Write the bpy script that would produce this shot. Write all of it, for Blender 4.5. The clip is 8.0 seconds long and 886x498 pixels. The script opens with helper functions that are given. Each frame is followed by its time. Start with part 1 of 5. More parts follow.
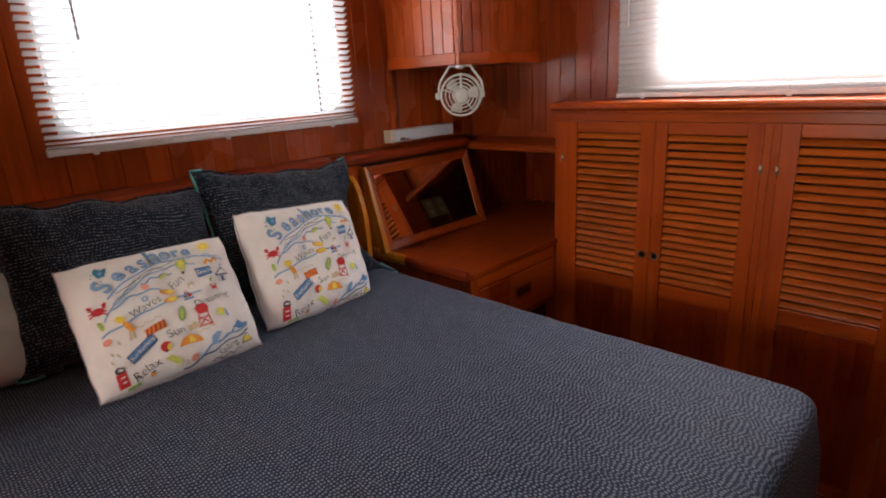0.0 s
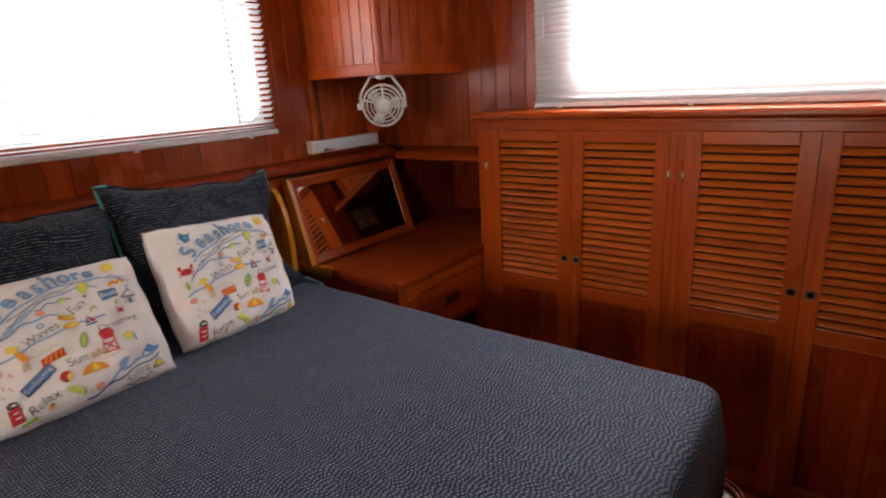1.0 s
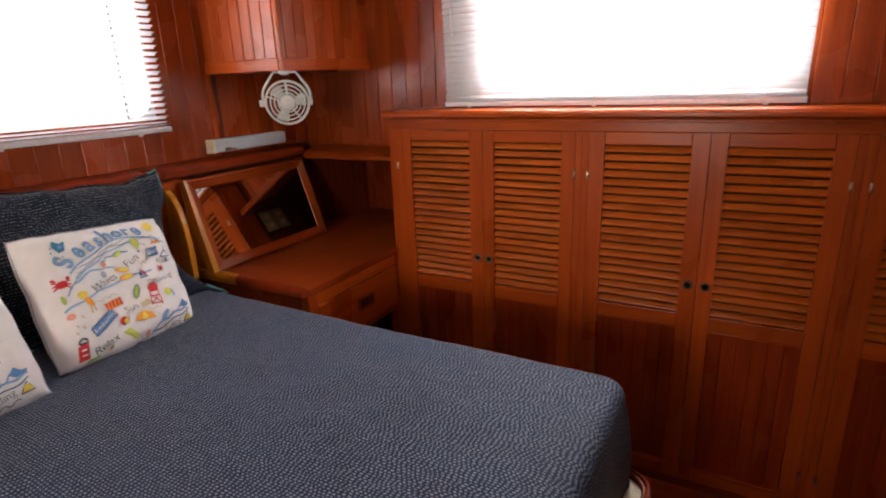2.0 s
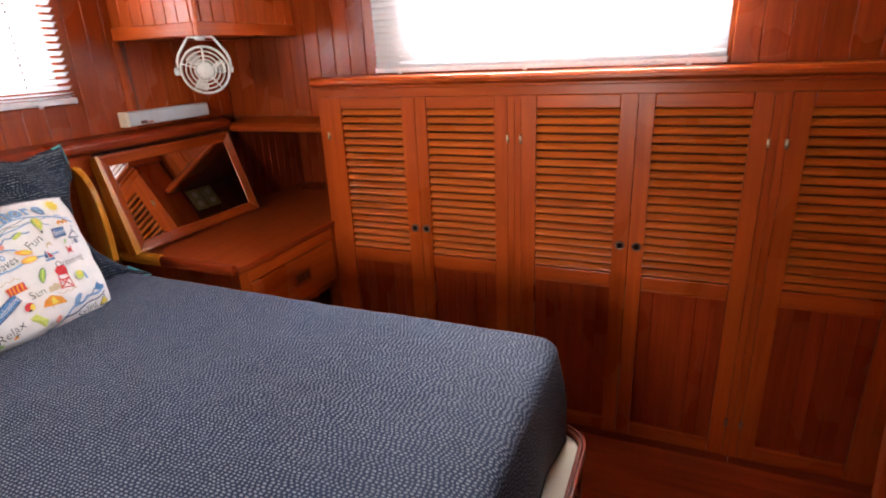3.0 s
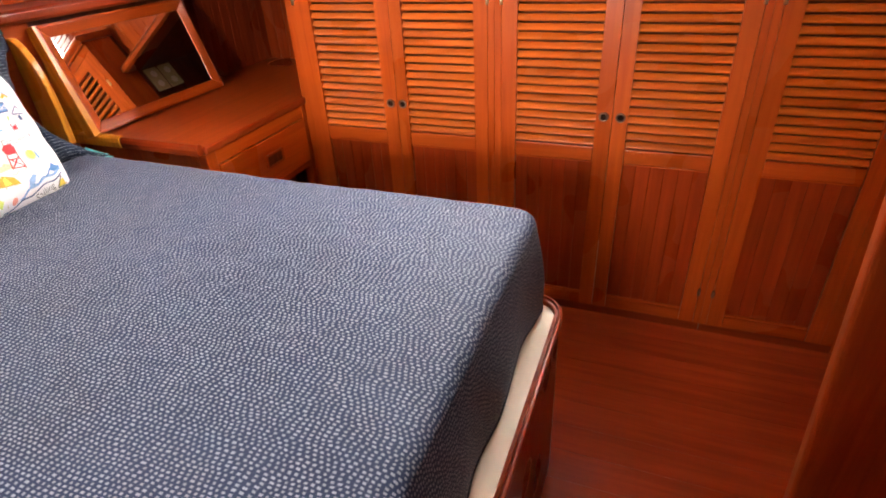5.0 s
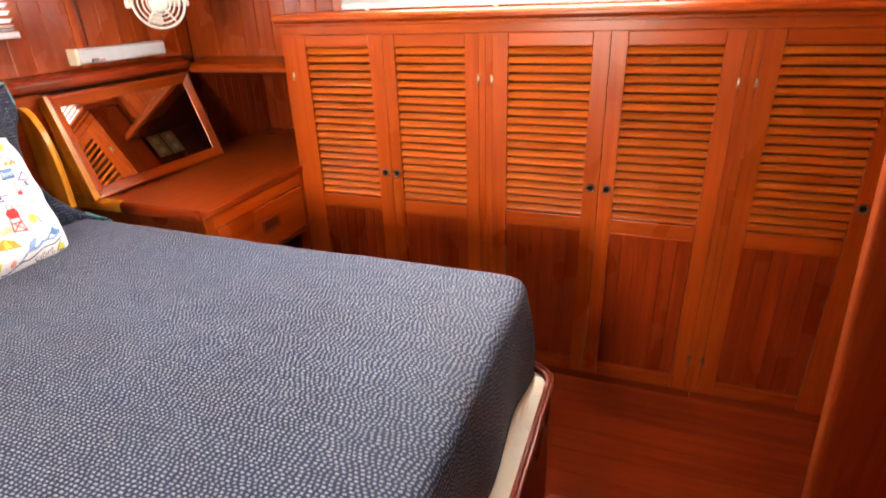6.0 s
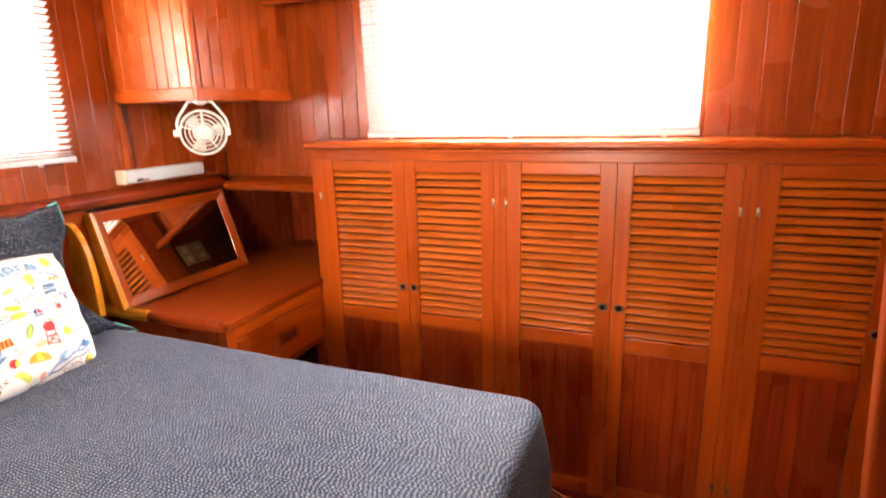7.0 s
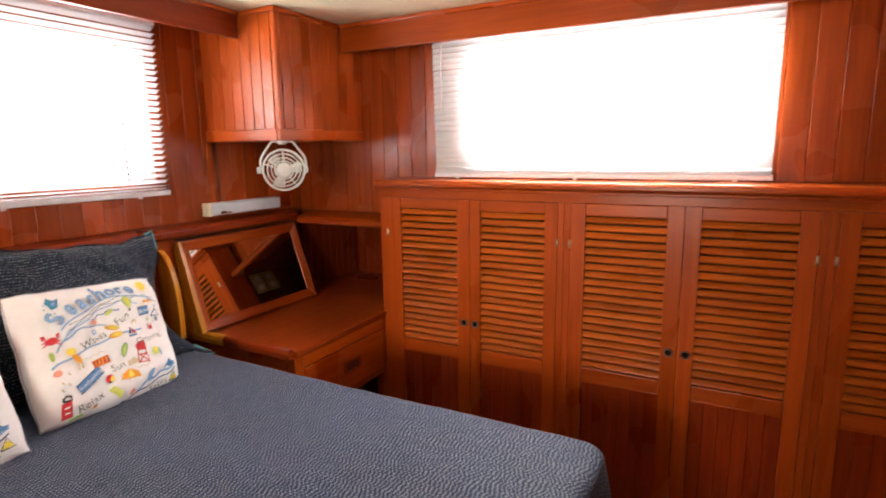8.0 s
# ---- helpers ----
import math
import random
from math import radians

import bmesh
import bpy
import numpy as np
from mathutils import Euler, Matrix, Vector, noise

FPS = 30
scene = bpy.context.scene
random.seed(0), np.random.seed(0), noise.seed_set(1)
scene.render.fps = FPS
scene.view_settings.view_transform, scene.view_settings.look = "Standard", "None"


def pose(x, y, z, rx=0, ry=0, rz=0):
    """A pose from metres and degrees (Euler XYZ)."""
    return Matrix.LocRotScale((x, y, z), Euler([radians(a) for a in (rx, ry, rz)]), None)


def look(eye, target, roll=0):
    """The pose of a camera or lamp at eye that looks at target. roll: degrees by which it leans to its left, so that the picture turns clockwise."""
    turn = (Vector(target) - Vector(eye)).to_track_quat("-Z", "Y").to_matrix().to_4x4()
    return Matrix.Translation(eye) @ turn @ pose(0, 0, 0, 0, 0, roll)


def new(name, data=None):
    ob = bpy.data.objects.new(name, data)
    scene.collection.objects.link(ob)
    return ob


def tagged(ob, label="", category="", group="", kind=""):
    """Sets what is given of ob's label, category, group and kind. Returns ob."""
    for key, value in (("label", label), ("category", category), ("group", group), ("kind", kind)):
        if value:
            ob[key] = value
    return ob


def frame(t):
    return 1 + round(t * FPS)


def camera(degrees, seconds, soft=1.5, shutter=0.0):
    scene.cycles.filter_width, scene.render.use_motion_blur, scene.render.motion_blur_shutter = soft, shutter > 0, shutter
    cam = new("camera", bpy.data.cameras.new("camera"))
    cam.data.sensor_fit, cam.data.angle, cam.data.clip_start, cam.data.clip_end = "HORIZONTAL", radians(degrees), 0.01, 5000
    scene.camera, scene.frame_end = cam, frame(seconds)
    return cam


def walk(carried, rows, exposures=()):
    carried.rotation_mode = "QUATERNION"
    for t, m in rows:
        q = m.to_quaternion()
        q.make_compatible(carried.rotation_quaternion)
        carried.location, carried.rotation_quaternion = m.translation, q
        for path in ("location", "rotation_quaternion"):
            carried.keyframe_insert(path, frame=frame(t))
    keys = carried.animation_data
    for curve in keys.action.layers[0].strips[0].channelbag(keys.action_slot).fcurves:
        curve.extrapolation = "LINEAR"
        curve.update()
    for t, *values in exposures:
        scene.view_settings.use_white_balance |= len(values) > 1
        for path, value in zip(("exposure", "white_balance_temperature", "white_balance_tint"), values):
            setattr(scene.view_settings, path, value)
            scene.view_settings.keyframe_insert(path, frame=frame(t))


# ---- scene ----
cam = camera(77.4, 8.0, 1.9, 0.4)
PATH = [
    (0, (-0.078, 0.015, 1.549), (1.286, 1.355, 0.965), -3.2),
    (0.5, (-0.059, 0.005, 1.548), (1.365, 1.284, 0.969), -3.2),
    (1, (-0.045, -0.017, 1.553), (1.471, 1.159, 0.984), -3.2),
    (1.5, (-0.012, -0.024, 1.547), (1.603, 1.017, 0.994), -2.4),
    (1.7, (-0.004, -0.021, 1.551), (1.634, 0.978, 0.987), -2.2),
    (3, (0.047, -0.051, 1.512), (1.77, 0.71, 0.84), -2.7),
    (3.5, (0.051, -0.06, 1.489), (1.743, 0.679, 0.721), -3.5),
    (4, (0.041, -0.058, 1.467), (1.681, 0.646, 0.563), -3.1),
    (4.2, (0.067, -0.058, 1.469), (1.67, 0.633, 0.495), -3.2),
    (5.3, (0.08, -0.058, 1.452), (1.658, 0.603, 0.415), -3.4),
    (5.4, (0.075, -0.059, 1.456), (1.67, 0.606, 0.449), -3.5),
    (5.5, (0.071, -0.059, 1.46), (1.684, 0.608, 0.483), -3.5),
    (6, (0.054, -0.063, 1.475), (1.749, 0.597, 0.643), -2.2),
    (6.5, (0.03, -0.067, 1.494), (1.79, 0.62, 0.835), -1.7),
    (7, (0.016, -0.07, 1.54), (1.811, 0.668, 1.058), -1.5),
    (7.5, (-0.021, -0.072, 1.56), (1.765, 0.759, 1.214), -1.3),
    (8, (-0.035, -0.061, 1.556), (1.701, 0.868, 1.204), -0.8),
]
EXPOSURES = [(0, -2.08, 6450, 10), (0.5, -2.08, 6450, 10), (1.0, -2.02, 6450, 10), (1.5, -1.97, 6400, 10), (3, -1.05, 6100, 10), (3.5, -0.70, 6000, 10), (4, -0.35, 6200, 10),
             (5.5, 0.0, 6600, 10), (6, 0.0, 6850, 10), (6.5, 0.04, 7050, 10), (7, 0.0, 7150, 10), (7.5, -0.23, 7000, 10), (8, -1.06, 6700, 10)]
walk(cam, [(t, look(eye, target, roll)) for t, eye, target, roll in PATH], EXPOSURES)

# ---- light ----
world = bpy.data.worlds.new("sky")
scene.world = world
world.use_nodes = True
wn = world.node_tree
sky = wn.nodes.new("ShaderNodeTexSky")
sky.sky_type = "NISHITA"
sky.sun_disc = False
sky.sun_elevation, sky.sun_rotation = radians(50), radians(200)
wn.nodes["Background"].inputs["Strength"].default_value = 0.12
wn.links.new(sky.outputs["Color"], wn.nodes["Background"].inputs["Color"])

sun = new("sun", bpy.data.lights.new("sun", "SUN"))
sun.data.energy, sun.data.angle, sun.data.color = 2.0, radians(2), (1.0, 0.95, 0.86)
sun.matrix_world = look((0, 0, 8), (-2.0, -5.0, 0))


def window_light(name, eye, target, w, h, power, colour=(1.0, 0.97, 0.93)):
    """Daylight that enters through one window opening."""
    ob = new(name, bpy.data.lights.new(name, "AREA"))
    d = ob.data
    d.shape, d.size, d.size_y, d.energy, d.color = "RECTANGLE", w, h, power, colour
    ob.matrix_world = look(eye, target)
    return ob


window_light("daylight_aft", (0.83, 2.10, 1.715), (0.83, 0, 1.715), 1.00, 0.50, 105)
window_light("daylight_side", (2.31, 0.415, 1.733), (0, 0.415, 1.733), 1.09, 0.46, 380)
# added lamp in an unseen opening; it brightens the locker fronts from the port side
window_light("added_port_light", (-1.95, 0.43, 1.525), (2, 0.43, 1.30), 0.56, 0.86, 215, (1.0, 0.92, 0.80))


# ---- materials ----
def nodes(name):
    m = bpy.data.materials.new(name)
    m.use_nodes = True
    t = m.node_tree
    return m, t.nodes, t.links, t.nodes["Principled BSDF"]


def add(ns, kind, **values):
    n = ns.new(kind)
    for k, v in values.items():
        n.inputs[k].default_value = v
    return n


def ramp(ns, stops):
    r = ns.new("ShaderNodeValToRGB")
    while len(r.color_ramp.elements) < len(stops):
        r.color_ramp.elements.new(0.5)
    for e, (p, c) in zip(r.color_ramp.elements, stops):
        e.position, e.color = p, (*c, 1)
    return r


def wood(name, axis, dark, mid, light, rough=0.26, coat=0.0, relief=0.03, vary=0.06, gloss=0.18):
    """Varnished hardwood with its grain along one axis."""
    m, ns, ln, b = nodes(name)
    tc, oi = ns.new("ShaderNodeTexCoord"), ns.new("ShaderNodeObjectInfo")
    off = ns.new("ShaderNodeVectorMath")
    off.operation = "MULTIPLY_ADD"
    ln.new(oi.outputs["Random"], off.inputs[0])
    off.inputs[1].default_value = (7.3, 5.1, 9.7)
    ln.new(tc.outputs["Object"], off.inputs[2])
    mp = ns.new("ShaderNodeMapping")
    s = [34.0, 34.0, 34.0]
    s["xyz".index(axis)] = 1.6
    mp.inputs["Scale"].default_value = s
    ln.new(off.outputs[0], mp.inputs["Vector"])
    grain = add(ns, "ShaderNodeTexNoise", Scale=1.0, Detail=5.0, Roughness=0.62, Distortion=0.6)
    ln.new(mp.outputs[0], grain.inputs["Vector"])
    mp2 = ns.new("ShaderNodeMapping")
    s2 = [210.0, 210.0, 210.0]
    s2["xyz".index(axis)] = 7.0
    mp2.inputs["Scale"].default_value = s2
    ln.new(off.outputs[0], mp2.inputs["Vector"])
    pores = add(ns, "ShaderNodeTexNoise", Scale=1.0, Detail=2.0, Roughness=0.5)
    ln.new(mp2.outputs[0], pores.inputs["Vector"])
    broad = add(ns, "ShaderNodeTexNoise", Scale=2.3, Detail=2.0)
    ln.new(off.outputs[0], broad.inputs["Vector"])
    mix = ns.new("ShaderNodeMath")
    mix.operation = "MULTIPLY_ADD"
    ln.new(pores.outputs["Fac"], mix.inputs[0])
    mix.inputs[1].default_value = 0.22
    ln.new(grain.outputs["Fac"], mix.inputs[2])
    sub = ns.new("ShaderNodeMath")
    sub.operation = "SUBTRACT"
    ln.new(mix.outputs[0], sub.inputs[0])
    sub.inputs[1].default_value = 0.11
    r = ramp(ns, [(0.22, dark), (0.5, mid), (0.80, light)])
    ln.new(sub.outputs[0], r.inputs["Fac"])
    hsv = ns.new("ShaderNodeHueSaturation")
    val = ns.new("ShaderNodeMapRange")
    val.inputs["To Min"].default_value, val.inputs["To Max"].default_value = 1 - vary, 1 + vary
    ln.new(oi.outputs["Random"], val.inputs["Value"])
    val2 = ns.new("ShaderNodeMath")
    val2.operation = "MULTIPLY"
    br = ns.new("ShaderNodeMapRange")
    br.inputs["From Min"].default_value, br.inputs["From Max"].default_value = 0.3, 0.7
    br.inputs["To Min"].default_value, br.inputs["To Max"].default_value = 0.88, 1.12
    ln.new(broad.outputs["Fac"], br.inputs["Value"])
    ln.new(val.outputs[0], val2.inputs[0])
    ln.new(br.outputs[0], val2.inputs[1])
    ln.new(val2.outputs[0], hsv.inputs["Value"])
    ln.new(r.outputs["Color"], hsv.inputs["Color"])
    ln.new(hsv.outputs["Color"], b.inputs["Base Color"])
    rr = ns.new("ShaderNodeMapRange")
    rr.inputs["To Min"].default_value, rr.inputs["To Max"].default_value = rough - 0.06, rough + 0.12
    ln.new(broad.outputs["Fac"], rr.inputs["Value"])
    ln.new(rr.outputs[0], b.inputs["Roughness"])
    b.inputs["Coat Weight"].default_value, b.inputs["Coat Roughness"].default_value = coat, 0.2
    b.inputs["Specular IOR Level"].default_value = gloss
    bump = add(ns, "ShaderNodeBump", Strength=relief, Distance=0.002)
    ln.new(sub.outputs[0], bump.inputs["Height"])
    ln.new(bump.outputs[0], b.inputs["Normal"])
    return m


RED = ((0.220, 0.0285, 0.0032), (0.300, 0.0462, 0.0048), (0.370, 0.0660, 0.0066))
DESKTOP = wood("glossy_mahogany", "x", (0.165, 0.020, 0.0035), (0.215, 0.032, 0.005), (0.250, 0.042, 0.0065), 0.27, 0.0, 0.0)
# darker mahogany; on the alcove boards it also carries painted shade
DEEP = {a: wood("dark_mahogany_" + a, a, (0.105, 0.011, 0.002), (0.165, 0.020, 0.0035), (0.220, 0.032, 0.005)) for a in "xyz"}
PANEL = wood("lower_panel_mahogany", "z", (0.155, 0.0152, 0.0024), (0.207, 0.0242, 0.0036), (0.258, 0.0355, 0.0052))
WOOD = {a: wood("mahogany_" + a, a, *RED) for a in "xyz"}
WALL = wood("panelling_mahogany", "z", *[tuple(c * k for c, k in zip(r, (0.78, 0.74, 0.75))) for r in RED], 0.24, vary=0.17, gloss=0.3)
LOUVRE = wood("louvre_mahogany", "y", *[tuple(c * k for c, k in zip(r, (1.24, 1.58, 1.5))) for r in RED], vary=0.06)
FRAME = {a: wood("polished_mahogany_" + a, a, *RED, 0.20, 0.6, 0.0, gloss=0.8) for a in "xz"}
# mahogany brightened: light on the drawer and apron is put into the colour
FRONT = wood("lit_drawer_mahogany", "x", *[tuple(c * k for c, k in zip(r, (1.6, 1.75, 1.5))) for r in RED])
CABINET = wood("cabinet_mahogany", "z", *RED, 0.26, gloss=0.34)
VALANCE = wood("valance_mahogany", "y", *[tuple(c * k for c, k in zip(r, (0.74, 0.72, 0.7))) for r in RED], relief=0.06)
# golden wood tone: light falling on the port-facing sides is put into the colour
LIT_GOLD = wood("lit_golden_wood", "z", (0.38, 0.120, 0.010), (0.56, 0.215, 0.018), (0.70, 0.31, 0.034))
FLOOR_WOOD = wood("sole_teak", "y", (0.165, 0.0185, 0.004), (0.235, 0.030, 0.006), (0.300, 0.044, 0.009), 0.32, 0.2)


def plain(name, colour, rough=0.5, metal=0.0, noise_scale=60.0, amount=0.08, bump=0.02):
    """A paint, plastic, metal or cloth colour with faint mottling."""
    m, ns, ln, b = nodes(name)
    tc = ns.new("ShaderNodeTexCoord")
    n = add(ns, "ShaderNodeTexNoise", Scale=noise_scale, Detail=4.0)
    ln.new(tc.outputs["Object"], n.inputs["Vector"])
    lo = tuple(c * (1 - amount) for c in colour)
    hi = tuple(min(1, c * (1 + amount)) for c in colour)
    r = ramp(ns, [(0.3, lo), (0.7, hi)])
    ln.new(n.outputs["Fac"], r.inputs["Fac"])
    ln.new(r.outputs["Color"], b.inputs["Base Color"])
    b.inputs["Roughness"].default_value, b.inputs["Metallic"].default_value = rough, metal
    bp = add(ns, "ShaderNodeBump", Strength=bump * 5, Distance=0.001)
    ln.new(n.outputs["Fac"], bp.inputs["Height"])
    ln.new(bp.outputs[0], b.inputs["Normal"])
    return m


def weave(m, scale=900.0, strength=0.4):
    """Adds a fine cloth weave to a plain material."""
    ns, ln = m.node_tree.nodes, m.node_tree.links
    b = ns["Principled BSDF"]
    tc = ns.new("ShaderNodeTexCoord")
    w1 = add(ns, "ShaderNodeTexWave", Scale=scale / 6.28)
    w2 = add(ns, "ShaderNodeTexWave", Scale=scale / 6.28)
    w1.bands_direction, w2.bands_direction = "X", "Z"
    s = ns.new("ShaderNodeMath")
    ln.new(tc.outputs["Object"], w1.inputs["Vector"])
    ln.new(tc.outputs["Object"], w2.inputs["Vector"])
    ln.new(w1.outputs["Fac"], s.inputs[0])
    ln.new(w2.outputs["Fac"], s.inputs[1])
    bp = add(ns, "ShaderNodeBump", Strength=strength, Distance=0.0008)
    ln.new(s.outputs[0], bp.inputs["Height"])
    ln.new(bp.outputs[0], b.inputs["Normal"])
    return m


def stitched(name, base, base2, thread, pitch=0.0095, coords="UV", size=1.0, sheen=0.06, loose=0.12, stagger=0.2, aspect=1.0, tall=1.0, ripple=0.22, swing=5.0):
    """Indigo quilted cotton covered in rows of short pale running stitches."""
    m, ns, ln, b = nodes(name)
    tc = ns.new("ShaderNodeTexCoord")
    src = tc.outputs[coords]
    n1 = add(ns, "ShaderNodeTexNoise", Scale=13.0, Detail=2.0)
    n2 = add(ns, "ShaderNodeTexNoise", Scale=28.0, Detail=1.0)
    for n in (n1, n2):
        ln.new(src, n.inputs["Vector"])

    def math(op, a, c=None, d=None):
        k = ns.new("ShaderNodeMath")
        k.operation = op
        for i, v in enumerate((a, c, d)):
            if v is None:
                continue
            if isinstance(v, (int, float)):
                k.inputs[i].default_value = v
            else:
                ln.new(v, k.inputs[i])
        return k.outputs[0]

    s1, s2 = ns.new("ShaderNodeSeparateColor"), ns.new("ShaderNodeSeparateColor")
    ln.new(n1.outputs["Color"], s1.inputs[0])
    ln.new(n2.outputs["Color"], s2.inputs[0])
    xyz = ns.new("ShaderNodeSeparateXYZ")
    ln.new(src, xyz.inputs[0])
    ux = math("MULTIPLY_ADD", s2.outputs[0], 0.006, xyz.outputs[0])
    vy = math("MULTIPLY_ADD", s1.outputs[1], 0.010, xyz.outputs[1])
    vy = math("MULTIPLY_ADD", s2.outputs[1], 0.006, vy)
    row = math("DIVIDE", vy, pitch)
    rowid, rowf = math("FLOOR", row), math("FRACT", row)
    # each row starts a little before or after its neighbour, so that the stitches line up in wandering ripples
    drift = ns.new("ShaderNodeCombineXYZ")
    ln.new(math("MULTIPLY", ux, 7.0), drift.inputs[0])
    ln.new(math("MULTIPLY", rowid, ripple), drift.inputs[1])
    shift = add(ns, "ShaderNodeTexNoise", Scale=1.0, Detail=1.0)
    ln.new(drift.outputs[0], shift.inputs["Vector"])
    wn1 = ns.new("ShaderNodeTexWhiteNoise")
    wn1.noise_dimensions = "1D"
    ln.new(rowid, wn1.inputs["W"])
    along = math("DIVIDE", ux, pitch * aspect)
    along = math("MULTIPLY_ADD", wn1.outputs["Value"], stagger, along)
    along = math("MULTIPLY_ADD", shift.outputs["Fac"], swing, along)
    colid, colf = math("FLOOR", along), math("FRACT", along)
    cv = ns.new("ShaderNodeCombineXYZ")
    ln.new(rowid, cv.inputs[0])
    ln.new(colid, cv.inputs[1])
    wn2 = ns.new("ShaderNodeTexWhiteNoise")
    ln.new(cv.outputs[0], wn2.inputs["Vector"])
    half = math("MULTIPLY_ADD", wn2.outputs["Value"], loose * size, (0.30 - loose / 2) * size)
    da = math("ABSOLUTE", math("SUBTRACT", colf, 0.5))
    dr = math("ABSOLUTE", math("SUBTRACT", rowf, 0.5))
    ma = math("LESS_THAN", da, half)
    mr = math("LESS_THAN", dr, 0.20 * size * tall)
    mask = math("MULTIPLY", ma, mr)
    fade = add(ns, "ShaderNodeTexNoise", Scale=4.0, Detail=3.0)
    ln.new(src, fade.inputs["Vector"])
    r = ramp(ns, [(0.3, base), (0.7, base2)])
    ln.new(fade.outputs["Fac"], r.inputs["Fac"])
    mx = ns.new("ShaderNodeMix")
    mx.data_type = "RGBA"
    ln.new(mask, mx.inputs[0])
    ln.new(r.outputs["Color"], mx.inputs[6])
    th = ns.new("ShaderNodeMix")
    th.data_type = "RGBA"
    ln.new(wn2.outputs["Value"], th.inputs[0])
    th.inputs[6].default_value = (*[c * 0.72 for c in thread], 1)
    th.inputs[7].default_value = (*thread, 1)
    ln.new(th.outputs[2], mx.inputs[7])
    ln.new(mx.outputs[2], b.inputs["Base Color"])
    b.inputs["Roughness"].default_value = 0.7
    b.inputs["Specular IOR Level"].default_value = 0.15
    b.inputs["Sheen Weight"].default_value, b.inputs["Sheen Roughness"].default_value = sheen, 0.35
    h = math("MULTIPLY_ADD", dr, -0.8, mask)
    bp = add(ns, "ShaderNodeBump", Strength=0.5, Distance=0.0012)
    ln.new(h, bp.inputs["Height"])
    ln.new(bp.outputs[0], b.inputs["Normal"])
    return m


SPREAD = stitched("indigo_kantha", (0.0120, 0.0195, 0.051), (0.0180, 0.0285, 0.069), (0.215, 0.232, 0.285), 0.0066, size=0.80, sheen=0.05, stagger=0.16, aspect=1.60, tall=1.75, ripple=0.30, swing=3.2)
SHAM = stitched("indigo_sham", (0.006, 0.009, 0.020), (0.009, 0.014, 0.030), (0.17, 0.19, 0.215), 0.0086, size=0.72, loose=0.5)
LINEN = weave(plain("cream_linen", (0.88, 0.85, 0.86), 0.85, 0, 30, 0.04), 1500, 0.25)
WHITE_COTTON = weave(plain("white_cotton", (0.62, 0.62, 0.66), 0.85, 0, 20, 0.04), 1300, 0.2)
TEAL = plain("teal_piping", (0.09, 0.36, 0.37), 0.7, 0, 200, 0.15)
FAN_PLASTIC = plain("ivory_plastic", (0.60, 0.57, 0.54), 0.4)
LAMP_PLASTIC = plain("lamp_cover", (0.46, 0.49, 0.53), 0.3, 0, 40, 0.04)
CREAM_PLASTIC = plain("aged_plastic", (0.62, 0.56, 0.42), 0.45)
BRASS = plain("brass", (0.88, 0.80, 0.60), 0.38, 1.0)
BRONZE = plain("bronze_ring", (0.19, 0.11, 0.085), 0.35, 0.8)
BLACK = plain("hole_shade", (0.012, 0.005, 0.003), 0.9)
BLACK.node_tree.nodes["Principled BSDF"].inputs["Specular IOR Level"].default_value = 0.0
CEILING = plain("cream_vinyl", (0.62, 0.56, 0.40), 0.7, 0, 12, 0.04)
BOARD = plain("cream_board", (0.72, 0.64, 0.50), 0.7, 0, 9, 0.06)
METAL = plain("window_alloy", (0.62, 0.62, 0.62), 0.4, 0.8)
CABLE = plain("dark_cable", (0.03, 0.02, 0.018), 0.6)
# darkened mahogany: shade behind boards and inside recesses is put into the colour
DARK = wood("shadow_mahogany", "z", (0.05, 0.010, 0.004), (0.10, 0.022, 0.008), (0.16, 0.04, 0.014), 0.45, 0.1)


def slat_material():
    m, ns, ln, b = nodes("blind_slat")
    out = ns["Material Output"]
    d = add(ns, "ShaderNodeBsdfDiffuse", Color=(0.78, 0.78, 0.80, 1))
    tr = add(ns, "ShaderNodeBsdfTranslucent", Color=(0.78, 0.78, 0.79, 1))
    mx = ns.new("ShaderNodeMixShader")
    mx.inputs[0].default_value = 0.60
    ln.new(d.outputs[0], mx.inputs[1])
    ln.new(tr.outputs[0], mx.inputs[2])
    ln.new(mx.outputs[0], out.inputs["Surface"])
    return m


SLAT = slat_material()
RAIL = plain("blind_rail", (0.66, 0.65, 0.70), 0.4)


def glass_material():
    m, ns, ln, b = nodes("clear_glass")
    b.inputs["Base Color"].default_value = (1, 1, 1, 1)
    b.inputs["Roughness"].default_value = 0.0
    b.inputs["Transmission Weight"].default_value = 1.0
    b.inputs["IOR"].default_value = 1.05
    return m


GLASS = glass_material()
MIRROR, _ns, _ln, _b = nodes("mirror_glass")
_b.inputs["Base Color"].default_value = (0.92, 0.92, 0.90, 1)
_b.inputs["Metallic"].default_value, _b.inputs["Roughness"].default_value = 1.0, 0.02


# ---- building helpers ----
def finish(bm, name, material, smooth=False):
    bmesh.ops.recalc_face_normals(bm, faces=bm.faces)
    me = bpy.data.meshes.new(name)
    bm.to_mesh(me)
    bm.free()
    me.materials.append(material)
    if smooth:
        for p in me.polygons:
            p.use_smooth = True
    return me


def thing(name, bm, material, label="", category="", group="", kind="", smooth=False):
    return tagged(new(name, finish(bm, name, material, smooth)), label, category, group, kind)


def part(name, bm, material, parent, label="", smooth=False):
    ob = new(name, finish(bm, name, material, smooth))
    ob.parent = parent
    return tagged(ob, label)


